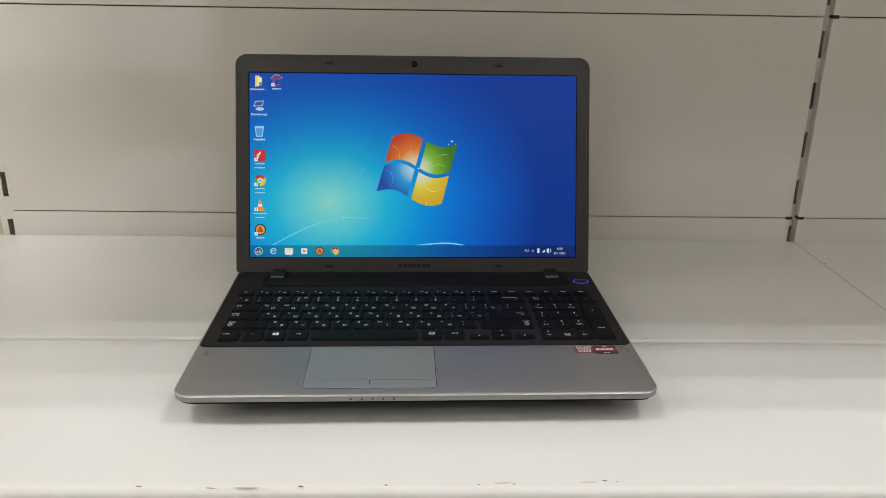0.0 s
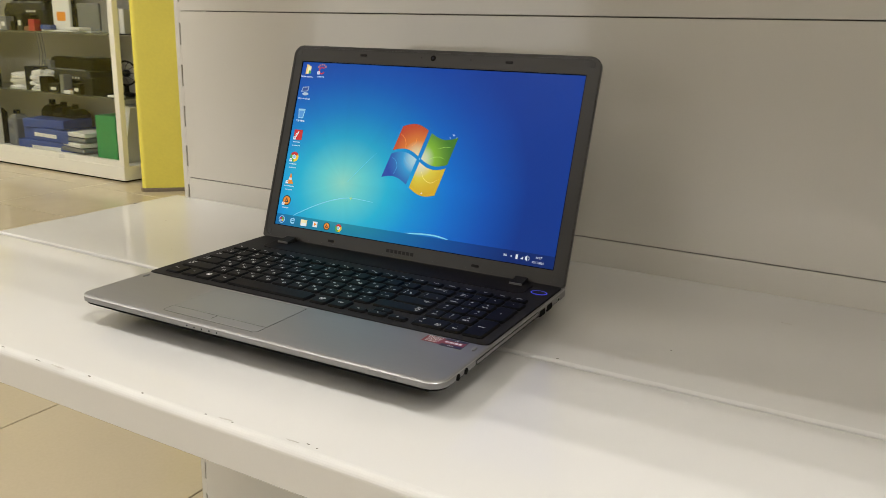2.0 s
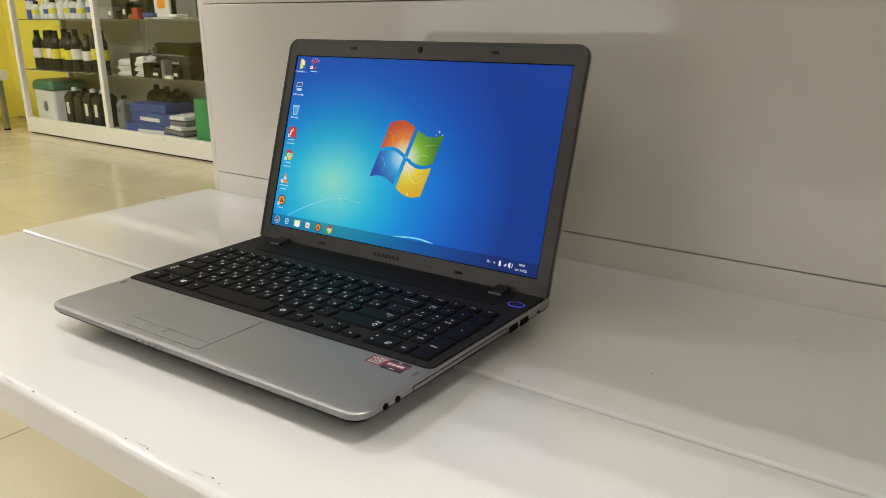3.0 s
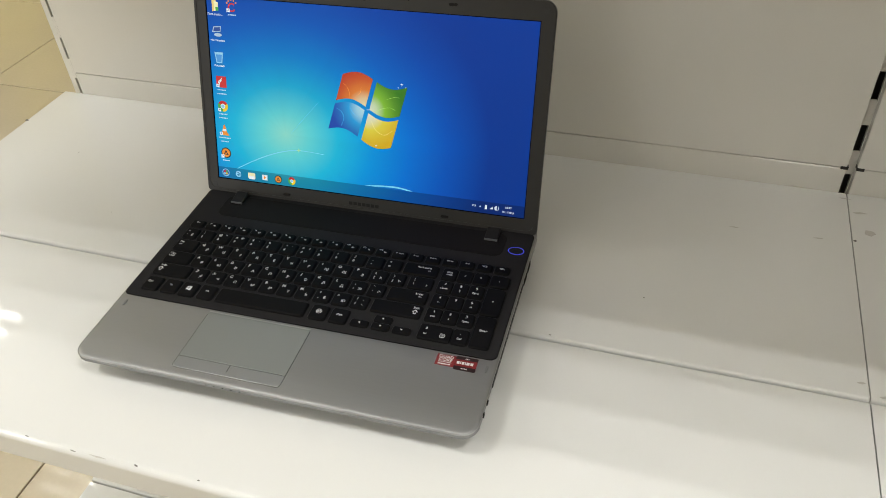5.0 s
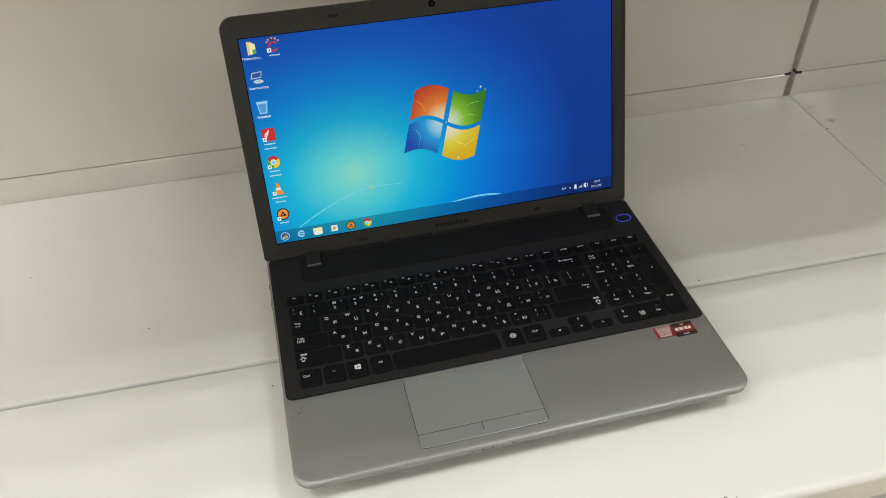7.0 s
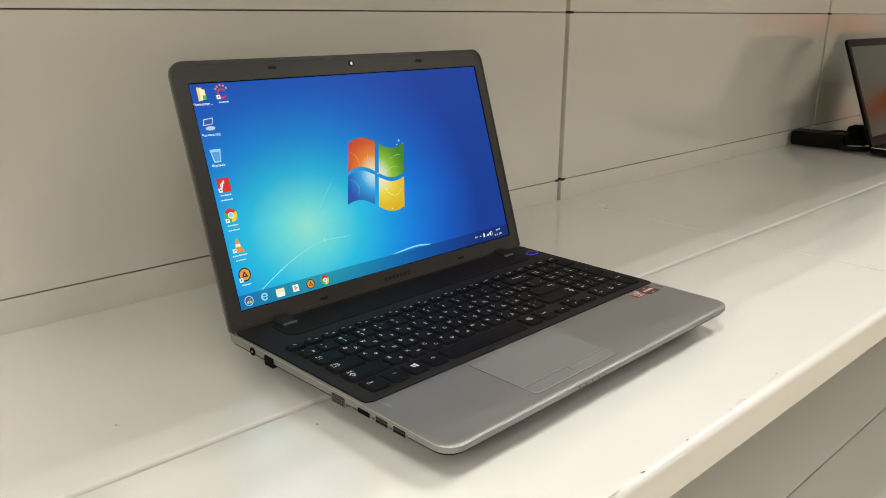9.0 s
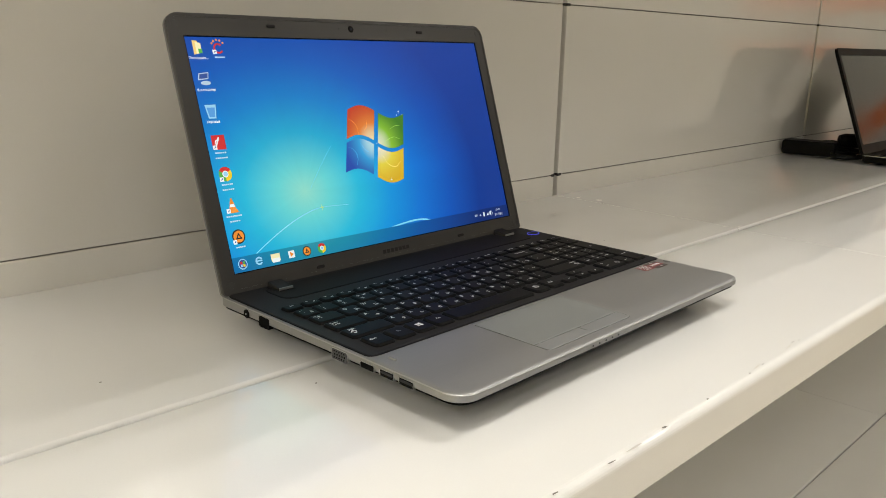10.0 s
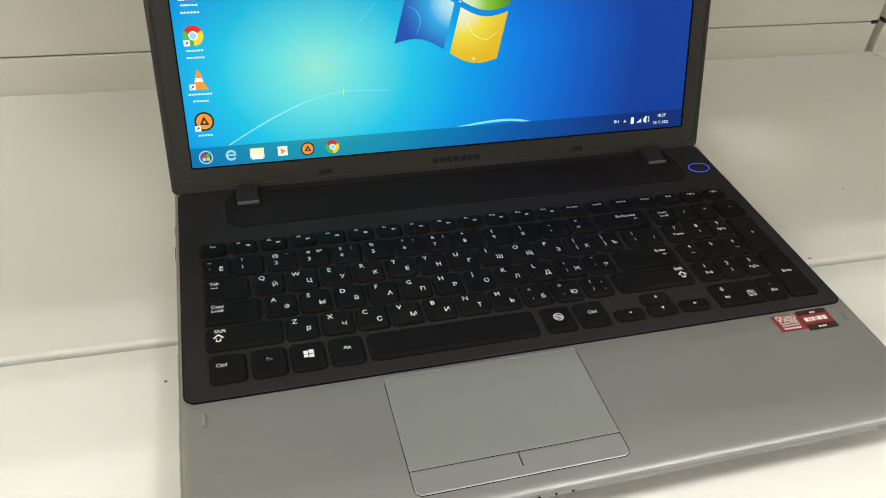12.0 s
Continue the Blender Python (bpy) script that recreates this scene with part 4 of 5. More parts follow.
def laptop():
    t = thing("laptop", "open silver and black laptop showing a blue desktop, on the shelf", "laptop", m=LAP)
    part("palm_rest", wedge(rr_solid(-0.188, -0.2615, 0.188, 0.010, 0.015, [(0.0198, 0.0008), (0.0203, 0.0001), (0.0262, 0.0), (0.0269, 0.0003), (0.0274, 0.0008), (0.0278, 0.0016), (0.0281, 0.0030), (0.0283, 0.0052)], 9)), M["silver"], t, "silver metallic palm rest", smooth=True)
    part("bottom_cover", wedge(rr_solid(-0.187, -0.2605, 0.187, 0.010, 0.015, [(0.0034, 0.042), (0.0050, 0.031), (0.0088, 0.0210), (0.0130, 0.0120), (0.0156, 0.0050), (0.0176, 0.0014), (0.0205, 0.0007)], 9)), M["black"], t, "black plastic bottom cover")
    for x, y in ((-0.132, -0.205), (0.132, -0.205), (-0.132, -0.045), (0.132, -0.045)):
        z0 = 0.0018 if y > FOLD_Y else 0.0
        part("rubber_foot", cyl(x, y, z0, 0.0060, 0.007, 16), M["black"], t)
    # ring along the top edge, its lighter colour standing in for the highlight
    trim = [loop_rr(-0.188 + d, -0.2615 + d, 0.188 - d, 0.010 - d, 0.015 - d, 9) for d in (0.0002, -0.00006, 0.0004)]
    part("edge_trim", loft([[(x, y, z) for x, y in ring] for ring, z in zip(trim, (0.0263, 0.0268, 0.0273))], False, False), M["rim_grey"], t, "thin lighter rim with the edge highlight in its colour", smooth=True)
    part("deck_gap", rr_solid(-0.1860, -0.1801, 0.1860, -0.0035, 0.0064, [(0.0262, 0), (0.02850, 0)], 5), M["port"], t)
    part("keyboard_deck", rr_solid(-0.1856, -0.1793, 0.1856, -0.0035, 0.006, [(0.0248, 0), (TOP + 0.0001, 0.0001), (TOP + 0.0005, 0.0007)], 5), M["deck"], t, "dark grey keyboard surround")
    part("speaker_panel", rr_solid(-0.158, -0.0465, 0.160, -0.010, 0.010, [(TOP, 0), (TOP + 0.0009, 0.0002), (TOP + 0.0012, 0.0010)], 7), M["deck_panel"], t, "black panel behind the keyboard")
    # touchpad
    def pad_loop(x0, y0, x1, y1, q, low):
        """An outline with two rounded corners, on its lower or its upper side."""
        a = [(x0 + q - q * math.cos(i * math.pi / 12), y0 + q - q * math.sin(i * math.pi / 12)) for i in range(7)]
        a += [(x1 - q + q * math.sin(i * math.pi / 12), y0 + q - q * math.cos(i * math.pi / 12)) for i in range(7)] + [(x1, y1), (x0, y1)]
        return a if low else [(x0 + x1 - x, y0 + y1 - y) for x, y in a]
    part("touchpad_gap", rr_solid(-0.0904, -0.2524, 0.0140, -0.1823, 0.004, [(0.0270, 0), (0.02836, 0)], 5), M["port"], t)
    part("touchpad", loft([[(x, y, z) for x, y in pad_loop(-0.0900 + d, -0.2387 + d, 0.0136 - d, -0.1826 - d, 0.0025, False)] for z, d in ((0.0270, 0), (0.02850, 0), (0.02862, 0.0002))]), M["pad"], t, "matt grey touchpad")
    part("touchpad_button_bar", loft([[(x, y, z) for x, y in pad_loop(-0.0900 + d, -0.2520 + d, 0.0136 - d, -0.2391 - d, 0.0035, True)] for z, d in ((0.0270, 0), (0.02842, 0), (0.02866, 0.0005))]), M["pad_button"], t, "silver click bar under the touchpad")
    part("button_notch", box(-0.0388, -0.2470, 0.0283, -0.0382, -0.2393, 0.02872), M["hinge"], t)
    part("touchpad_rim", rr_solid(-0.0896, -0.1833, 0.0132, -0.1820, 0.0002, [(0.0282, 0), (0.02884, 0), (0.02892, 0.0003)], 3), M["rim_grey"], t)
    for x in (-0.1770, 0.1800):
        part("bumper", rr_solid(x - 0.0011, -0.1945, x + 0.0011, -0.1870, 0.0011, [(0.0278, 0), (0.0290, 0), (0.0294, 0.0005)], 5), M["bumper"], t)
    # hinges and power button
    for x in (-0.1432, 0.1440):
        part("hinge_recess", rr_solid(x - 0.0090, -0.0262, x + 0.0090, -0.0085, 0.0015, [(TOP + 0.0004, 0), (TOP + 0.0014, 0.0001)], 4), M["deck_panel"], t)
        hc = part("hinge_cover", moved(rr_solid(-0.0070, -0.0070, 0.0070, 0.0105, 0.0012, [(-0.002, 0), (0.0026, 0.0002), (0.0032, 0.0008)], 5), pose(x, -0.0175, TOP + 0.0010, 8)), M["hinge"], t, "dark grey hinge cover")
        part("hinge_edge", moved(rr_solid(-0.0068, -0.0075, 0.0068, -0.0058, 0.0005, [(0.0016, 0), (0.0029, 0.0001), (0.0034, 0.0003)], 4), pose(x, -0.0175, TOP + 0.0010, 8)), M["hinge_edge"], hc, "lighter grey front edge")
    pb = part("power_button", moved(cyl(0, 0, 0, 0.0010, 0.0066, 28, 0.0060), Matrix.LocRotScale((0.1725, -0.0342, TOP + 0.0003), None, (1.15, 0.8, 1))), M["deck"], t)
    part("power_ring", moved(tube([(0.0068 * math.cos(2 * math.pi * i / 36), 0.0068 * math.sin(2 * math.pi * i / 36), 0) for i in range(37)], 0.00035, 6), Matrix.LocRotScale((0.1725, -0.0342, TOP + 0.0010), None, (1.15, 0.8, 1))), M["blue_led"], pb, "glowing blue ring")
    # sticker
    S = 0.02832
    st = many("sticker", [(rr_solid(0.1345, -0.1950, 0.1525, -0.1825, 0.0006, [(S, 0), (S + 0.00012, 0)], 3), M["sticker_red"]), (rr_solid(0.1515, -0.1970, 0.1710, -0.1815, 0.0006, [(S, 0), (S + 0.00020, 0)], 3), M["sticker_dark"]),
                          (slab(0.1517, -0.1926, 0.1708, -0.1852, S + 0.00026), M["sticker_red"])], t, label="red and black processor sticker")
    words = [at(lettering("QUAD", 0.0046), 0.1430, -0.1850, S + 0.0003), at(lettering("CORE", 0.0046), 0.1430, -0.1884, S + 0.0003)]
    words += [slab(0.1372 + 0.0013 * i, -0.1914, 0.1381 + 0.0013 * i, -0.1906, S + 0.0003) for i in range(9)] + [slab(0.1372 + 0.0014 * i, -0.1938, 0.1382 + 0.0014 * i, -0.1925, S + 0.0003) for i in range(8)]
    words += [slab(x0, -0.1904, x0 + w, -0.1873, S + 0.0004) for x0, w in ((0.1532, 0.0024), (0.1562, 0.0008), (0.1576, 0.0022), (0.1604, 0.0008), (0.1618, 0.0028), (0.1652, 0.0026))]
    words += [slab(0.1597 + 0.0013 * i, -0.1845, 0.1606 + 0.0013 * i, -0.1833, S + 0.0004) for i in range(3)] + [slab(0.1583 + 0.0014 * i, -0.1956, 0.1593 + 0.0014 * i, -0.1944, S + 0.0004) for i in range(4)]
    part("sticker_print", merge(*words), M["legend"], st)
    # status lamps on the front edge
    for i in range(5):
        part("status_lamp", moved(cyl(0, 0, 0, 0.0003, 0.0007, 10), pose(-0.052 + 0.0082 * i, -0.2615, 0.0243, 90)), M["port"], t)
    part("status_lamp", moved(rr_solid(-0.003, -0.0008, 0.003, 0.0008, 0.0007, [(0, 0), (0.0004, 0)], 4), pose(0.150, -0.2615, 0.0246, 90)), M["bumper"], t)
    # sockets
    m_round = pose(-0.1883, -0.036, 0.0222) @ Matrix(((0, 0, -1, 0), (-1, 0, 0, 0), (0, 1, 0, 0), (0, 0, 0, 1)))
    pj = part("power_socket", cyl(0, 0, -0.004, 0.0003, 0.0035, 18), M["port"], t, m=m_round)
    part("pin", cyl(0, 0, 0.0002, 0.0006, 0.0008, 10), M["steel"], pj)
    port(t, -1, -0.0600, 0.0212, 0.0122, 0.0080, rim="port")
    vga = port(t, -1, -0.1500, 0.0216, 0.0165, 0.0076, "vga_face", "steel", 0.0022)
    for r in range(3):
        for q in range(5):
            part("pin_hole", moved(cyl(0, 0, 0, 0.0003, 0.0006, 8), pose(-0.0056 + 0.0026 * q + 0.0006 * (r % 2), -0.0022 + 0.0022 * r, 0)), M["port"], vga)
    port(t, -1, -0.1785, 0.0225, 0.0135, 0.0042, "port", "steel", 0.0015)
    for y in (-0.1975, -0.2155):
        usb = port(t, -1, y, 0.0228, 0.0125, 0.0046, "port", "steel", 0.0005)
        part("tongue", box(-0.0055, -0.0004, -0.0008, 0.0055, 0.0012, 0.0002), M["vga"], usb)
    for y in (-0.0470, -0.0650):
        port(t, 1, y, 0.0220, 0.0126, 0.0050, "port", "port", 0.0005)
    port(t, 1, -0.0225, 0.0222, 0.0058, 0.0034, "port", "silver_edge", 0.0005)
    port(t, 1, -0.1400, 0.0238, 0.1280, 0.0032, "silver", "port", 0.0010)
    for y in (-0.2215, -0.2345):
        mr = pose(0.1883, y, 0.0238) @ Matrix(((0, 0, 1, 0), (1, 0, 0, 0), (0, 1, 0, 0), (0, 0, 0, 1)))
        part("audio_socket", cyl(0, 0, -0.004, 0.0003, 0.0026, 16), M["port"], t, m=mr)
    keyboard(t)
    # lid
    LM = pose(-0.001, 0.001, 0.0435) @ pose(0, 0, 0, 90 - TILT)
    lid = part("lid", loft([[(x, y, z) for x, y in lid_loop(d)] for z, d in ((-0.0090, 0.016), (-0.0085, 0.006), (-0.0065, 0.0014), (-0.0035, 0.0), (-0.0014, 0.0))]), M["lid_shell"], t, "grey display lid", m=LM)
    part("bezel", lid_frame(0.0002, (-SW - 0.0008, -0.0008, SW + 0.0008, SH + 0.0008, 0.0006), -0.0014, 0.0010), M["bezel"], lid)
    part("bezel_lip", lid_frame(0.0007, (-0.1850, -0.0128, 0.1850, 0.2107, 0.009), 0.0008, 0.0016), M["bezel"], lid)
    part("screen_gasket", frame_rr((-SW - 0.0008, -0.0008, SW + 0.0008, SH + 0.0008, 0.0006), (-SW, 0, SW, SH, 0.0004), -0.0014, 0.0004, 3), M["port"], lid)
    cam_ring = part("webcam", cyl(0, 0.2050, 0.0008, 0.0014, 0.0034, 22, 0.0030), M["port"], lid, "round black webcam")
    part("webcam_lens", cyl(0, 0.2050, 0.0014, 0.0017, 0.0015, 14), M["lens"], lid)
    for x in (-0.0145, 0.0455):
        part("microphone_hole", cyl(x, 0.2050, 0.0009, 0.00115, 0.0006, 8), M["port"], lid)
    for x, y in ((-0.0900, 0.2050), (0.0900, 0.2042), (-0.0905, -0.0095), (0.0905, -0.0095)):
        part("screen_bumper", rr_solid(x - 0.0042, y - 0.0014, x + 0.0042, y + 0.0014, 0.0013, [(0.0008, 0), (0.0018, 0), (0.0022, 0.0004)], 5), M["hinge"], lid)
    for x, y in ((-0.1795, 0.2050), (0.1795, 0.2050), (-0.1790, -0.0088), (0.1790, -0.0088)):
        part("screw_cover", cyl(x, y, 0.0008, 0.0013, 0.0030, 18, 0.0027), M["bezel_dark"], lid)
    # the maker's name as plain bars
    blocks = [slab(-0.0170 + 0.0050 * i, -0.0108, -0.0170 + 0.0050 * i + 0.0040, -0.0072, 0.00112) for i in range(7)]
    part("name_bar", merge(*blocks), M["name_print"], lid)
    scr = part("screen", box(-SW, 0, -0.0010, SW, SH, 0.0), M["screen"], t, "lit screen with a blue desktop picture", m=LM @ pose(0, 0, -0.0002))
    desktop(scr)
    return t


M["deck_panel"] = surface("black_panel_plastic", (0.017, 0.0155, 0.0155), 0.46, vary=0.1, grain=1500, bump=0.05, spec=0.022)
M["pad_button"] = surface("touchpad_button_silver", (0.25, 0.255, 0.26), 0.40, metal=0.4, spec=0.3, vary=0.03, grain=900)
M["hinge_edge"] = surface("hinge_edge_grey", (0.16, 0.16, 0.16), 0.45, metal=0.3, spec=0.2)
M["lid_shell"] = surface("lid_shell_grey", (0.20, 0.20, 0.20), 0.34, metal=0.45, vary=0.05, grain=1200)
M["bumper"] = surface("grey_rubber", (0.20, 0.20, 0.20), 0.6)
M["name_print"] = surface("dark_name_print", (0.016, 0.016, 0.016), 0.5, spec=0.2)
M["bezel_dark"] = surface("dark_rubber", (0.035, 0.034, 0.033), 0.5)
M["lens"] = surface("lens_glass", (0.02, 0.02, 0.03), 0.05, vary=0.0)
M["vga_face"] = surface("socket_insert_grey", (0.085, 0.085, 0.09), 0.5, spec=0.1)
M["vga"] = surface("socket_grey", (0.035, 0.035, 0.037), 0.5, spec=0.1)
M["sticker_red"] = surface("sticker_red", (0.22, 0.020, 0.024), 0.30, vary=0.08)
M["sticker_dark"] = surface("sticker_dark", (0.022, 0.009, 0.010), 0.28, vary=0.1)
M["blue_led"] = glow("blue_led", (0.07, 0.09, 1.0), 0.55)
M["screen"] = display_material()
laptop()

# ---------------------------------------------------------------- other laptops along the shelf
M["far_black"] = surface("black_laptop_plastic", (0.005, 0.0047, 0.0045), 0.45, vary=0.1, spec=0.08)
M["dark_screen"] = surface("switched_off_screen", (0.012, 0.0115, 0.011), 0.12, vary=0.05, spec=0.3)
M["orange_screen"] = glow("orange_display", (0.75, 0.16, 0.05), 0.8)
M["cable"] = surface("black_cable_rubber", (0.008, 0.008, 0.008), 0.6, spec=0.12)


def other_laptop(x, y, rz, screen, label):
    t = thing("laptop", label, "laptop", "laptops on display", m=pose(x, y, 0, 0, 0, rz))
    part("base", rr_solid(-0.17, -0.235, 0.17, 0.0, 0.010, [(0.0062, 0.004), (0.009, 0.0), (0.020, 0.0), (0.0225, 0.002)], 6), M["far_black"], t)
    part("palm_rest", rr_solid(-0.165, -0.230, 0.165, -0.150, 0.006, [(0.0215, 0), (0.0232, 0.0006)], 5), M["silver"], t, "silver palm rest")
    part("keyboard", rr_solid(-0.150, -0.145, 0.150, -0.030, 0.004, [(0.0220, 0), (0.0240, 0.0008)], 4), M["key"], t)
    part("edge_trim", rr_solid(-0.1705, -0.2355, 0.1705, 0.0005, 0.010, [(0.0195, 0.0006), (0.0200, 0), (0.0212, 0), (0.0216, 0.001)], 6), M["silver_edge"], t)
    for fx, fy in ((-0.14, -0.2), (0.14, -0.2), (-0.14, -0.03), (0.14, -0.03)):
        part("rubber_foot", cyl(fx, fy, 0.0 if fy < FOLD_Y else 0.0018, 0.0075, 0.006, 12), M["black"], t)
    lm = pose(0, -0.002, 0.026) @ pose(0, 0, 0, 90 - 21)
    ld = part("lid", rr_solid(-0.170, -0.004, 0.170, 0.226, 0.008, [(-0.007, 0.004), (-0.005, 0.0), (-0.001, 0.0)], 6), M["far_black"], t, m=lm)
    part("bezel", frame_rr((-0.1698, -0.0038, 0.1698, 0.2258, 0.008), (-0.157, 0.016, 0.157, 0.210, 0.001), -0.001, 0.001, 6), M["far_black"], ld)
    part("screen", box(-0.157, 0.016, -0.002, 0.157, 0.210, 0.0), screen, ld)
    return t


other_laptop(1.470, 0.012, 0.0, M["dark_screen"], "open black laptop with its screen switched off")
other_laptop(1.955, 0.010, -3.0, M["orange_screen"], "open black laptop showing an orange picture")


def adapter():
    t = thing("power_adapter", "black laptop power adapter with a coiled cable", "power adapter", m=pose(1.342, 0.132, 0.0018, 0, 0, 8))
    part("brick", box(-0.026, -0.056, 0.004, 0.026, 0.056, 0.035, 0.006), M["far_black"], t)
    part("plug", moved(lathe(0, 0, [(0.012, -0.02), (0.016, -0.008), (0.016, 0.012), (0.010, 0.022)], 14), pose(0.028, -0.070, 0.038, 90, 0, 30)), M["far_black"], t)
    loop = [(0.02 + 0.055 * math.cos(a) * (1 + 0.08 * math.sin(3 * a)), -0.075 + 0.040 * math.sin(a), 0.005 + 0.004 * (a / 6.3)) for a in [i * 0.35 for i in range(44)]]
    part("cable", tube(loop, 0.0030, 8), M["cable"], t, smooth=True)
    for k, (w, h, z) in enumerate(((0.046, 0.050, 0.012), (0.040, 0.044, 0.019), (0.050, 0.038, 0.026))):
        coil = [(0.030 + w * math.cos(a), -0.030 + 0.004 * k + h * math.sin(a), z + 0.003 * math.sin(2 * a + k)) for a in [i * 2 * math.pi / 26 for i in range(27)]]
        part("cable", tube(coil, 0.0030, 8), M["cable"], t, smooth=True)
    for k, (y, z) in enumerate(((-0.052, 0.028), (-0.070, 0.018), (-0.084, 0.010))):
        part("cable", tube([(0.03, y, z), (0.07, y - 0.012, z + 0.004), (0.11, y - 0.006 * k, z), (0.15, -0.060 + 0.01 * k, 0.008), (0.19, -0.035 + 0.008 * k, 0.0045)], 0.0028, 8), M["cable"], t, smooth=True)
    return t


adapter()

# unseen orange boards at the aisle's end, added for streaks in the glossy panels
M["streak_orange"] = surface("orange_streak_paint", (0.80, 0.20, 0.05), 0.5)
sign = thing("streak_board", "unseen orange board on the end wall, added for streaks in the panels", "sign", m=pose(4.198, -0.72, 0.50))
part("board", box(-0.012, -0.55, -0.05, 0.0, 0.55, 0.05, 0.002), M["streak_orange"], sign)
part("board", box(-0.012, -0.62, -0.30, 0.0, 0.10, -0.22, 0.002), M["streak_orange"], sign)

# ---------------------------------------------------------------- yellow pillar
pil = thing("pillar", "yellow painted pillar with a worn dark foot", "pillar", kind="structure", m=pose(-3.43, 2.81, FLOOR_Z, 0, 0, 45))
part("shaft", rr_solid(-0.20, -0.22, 0.36, 0.10, 0.030, [(0.02, 0), (CEIL_Z - FLOOR_Z, 0)], 8), M["yellow"], pil)
part("skirting", rr_solid(-0.207, -0.227, 0.366, 0.106, 0.034, [(0.0, 0), (0.018, 0), (0.022, 0.004)], 8), M["grout"], pil, "dark worn foot strip")

# ---------------------------------------------------------------- glass showcase with stock
M["white_frame"] = surface("white_frame_paint", (0.80, 0.79, 0.75), 0.35, vary=0.02)
M["bottle_dark"] = surface("dark_bottle_plastic", (0.009, 0.010, 0.013), 0.35, vary=0.1, spec=0.25)
M["bottle_grey"] = surface("smoky_bottle_plastic", (0.16, 0.17, 0.19), 0.3, vary=0.1)
M["label_yellow"] = surface("yellow_label", (0.75, 0.68, 0.06), 0.6)
M["label_white"] = surface("white_label", (0.75, 0.75, 0.73), 0.6)
M["label_blue"] = surface("blue_plastic", (0.05, 0.12, 0.42), 0.4)
M["box_blue"] = surface("blue_card", (0.035, 0.075, 0.30), 0.5)
M["paper"] = surface("white_paper", (0.70, 0.70, 0.67), 0.8, vary=0.06)
M["green"] = surface("green_card", (0.03, 0.30, 0.09), 0.5)
M["green_dark"] = surface("dark_green_lid", (0.05, 0.17, 0.10), 0.45)
M["orange_card"] = surface("orange_card", (0.80, 0.28, 0.03), 0.5)
M["brown"] = surface("brown_card", (0.20, 0.10, 0.05), 0.7)
M["red_card"] = surface("red_card", (0.40, 0.03, 0.03), 0.5)
M["shelf_glass"] = surface("grey_shelf_glass", (0.13, 0.14, 0.13), 0.1, vary=0.02)


def pane_glass():
    m, nt, b = nodes_of("showcase_glass")
    tr, gl, mx = nt.nodes.new("ShaderNodeBsdfTransparent"), nt.nodes.new("ShaderNodeBsdfGlossy"), nt.nodes.new("ShaderNodeMixShader")
    tr.inputs["Color"].default_value = (0.96, 0.97, 0.96, 1)
    gl.inputs["Roughness"].default_value = 0.03
    mx.inputs[0].default_value = 0.025
    link(nt, tr.outputs[0], mx.inputs[1])
    link(nt, gl.outputs[0], mx.inputs[2])
    link(nt, mx.outputs[0], nt.nodes["Material Output"].inputs["Surface"])
    return m


M["glass"] = pane_glass()
CX0, CXM, CX1, CY0, CY1, CTOP = -6.26, -5.03, -3.72, 2.64, 3.08, 1.25
LEVELS = (-0.60, -0.175, 0.215, 0.62)


def showcase():
    t = thing("showcase", "white framed glass showcase with stocked shelves", "showcase", m=pose(0, 0, 0))
    part("plinth", box(CX0, CY0, FLOOR_Z + 0.012, CX1, CY1, -0.60, 0.004), M["white_frame"], t)
    part("foot_strip", box(CX0 + 0.02, CY0 + 0.02, FLOOR_Z, CX1 - 0.02, CY1 - 0.02, FLOOR_Z + 0.013), M["black"], t)
    part("cornice", box(CX0, CY0, CTOP, CX1, CY1, CTOP + 0.08, 0.004), M["white_frame"], t)
    for x, y in ((CX0 + 0.02, CY0 + 0.02), (CXM, CY0 + 0.02), (CX1 - 0.02, CY0 + 0.02), (CX0 + 0.02, CY1 - 0.02), (CX1 - 0.02, CY1 - 0.02)):
        part("post", box(x - 0.022, y - 0.02, -0.60, x + 0.022, y + 0.02, CTOP, 0.003), M["white_frame"], t)
    for x0, x1 in ((CX0 + 0.042, CXM - 0.022), (CXM + 0.022, CX1 - 0.042)):
        for z in LEVELS[1:]:
            part("glass_shelf", box(x0 - 0.015, CY0 + 0.05, z - 0.008, x1 + 0.015, CY1 - 0.02, z), M["shelf_glass"], t)
        part("rail", box(x0, CY0 + 0.004, -0.60, x1, CY0 + 0.034, -0.565, 0.002), M["white_frame"], t)
        ob = part("door_pane", box(x0, CY0 + 0.012, -0.565, x1, CY0 + 0.018, CTOP), M["glass"], t)
        ob.visible_shadow = False
    side = part("side_pane", box(CX1 - 0.010, CY0 + 0.04, -0.60, CX1 - 0.004, CY1 - 0.04, CTOP), M["glass"], t)
    side.visible_shadow = False
    part("back_board", box(CX0, CY1, FLOOR_Z, CX1, CY1 + 0.01, CTOP), M["room_wall"], t)
    return t


showcase()


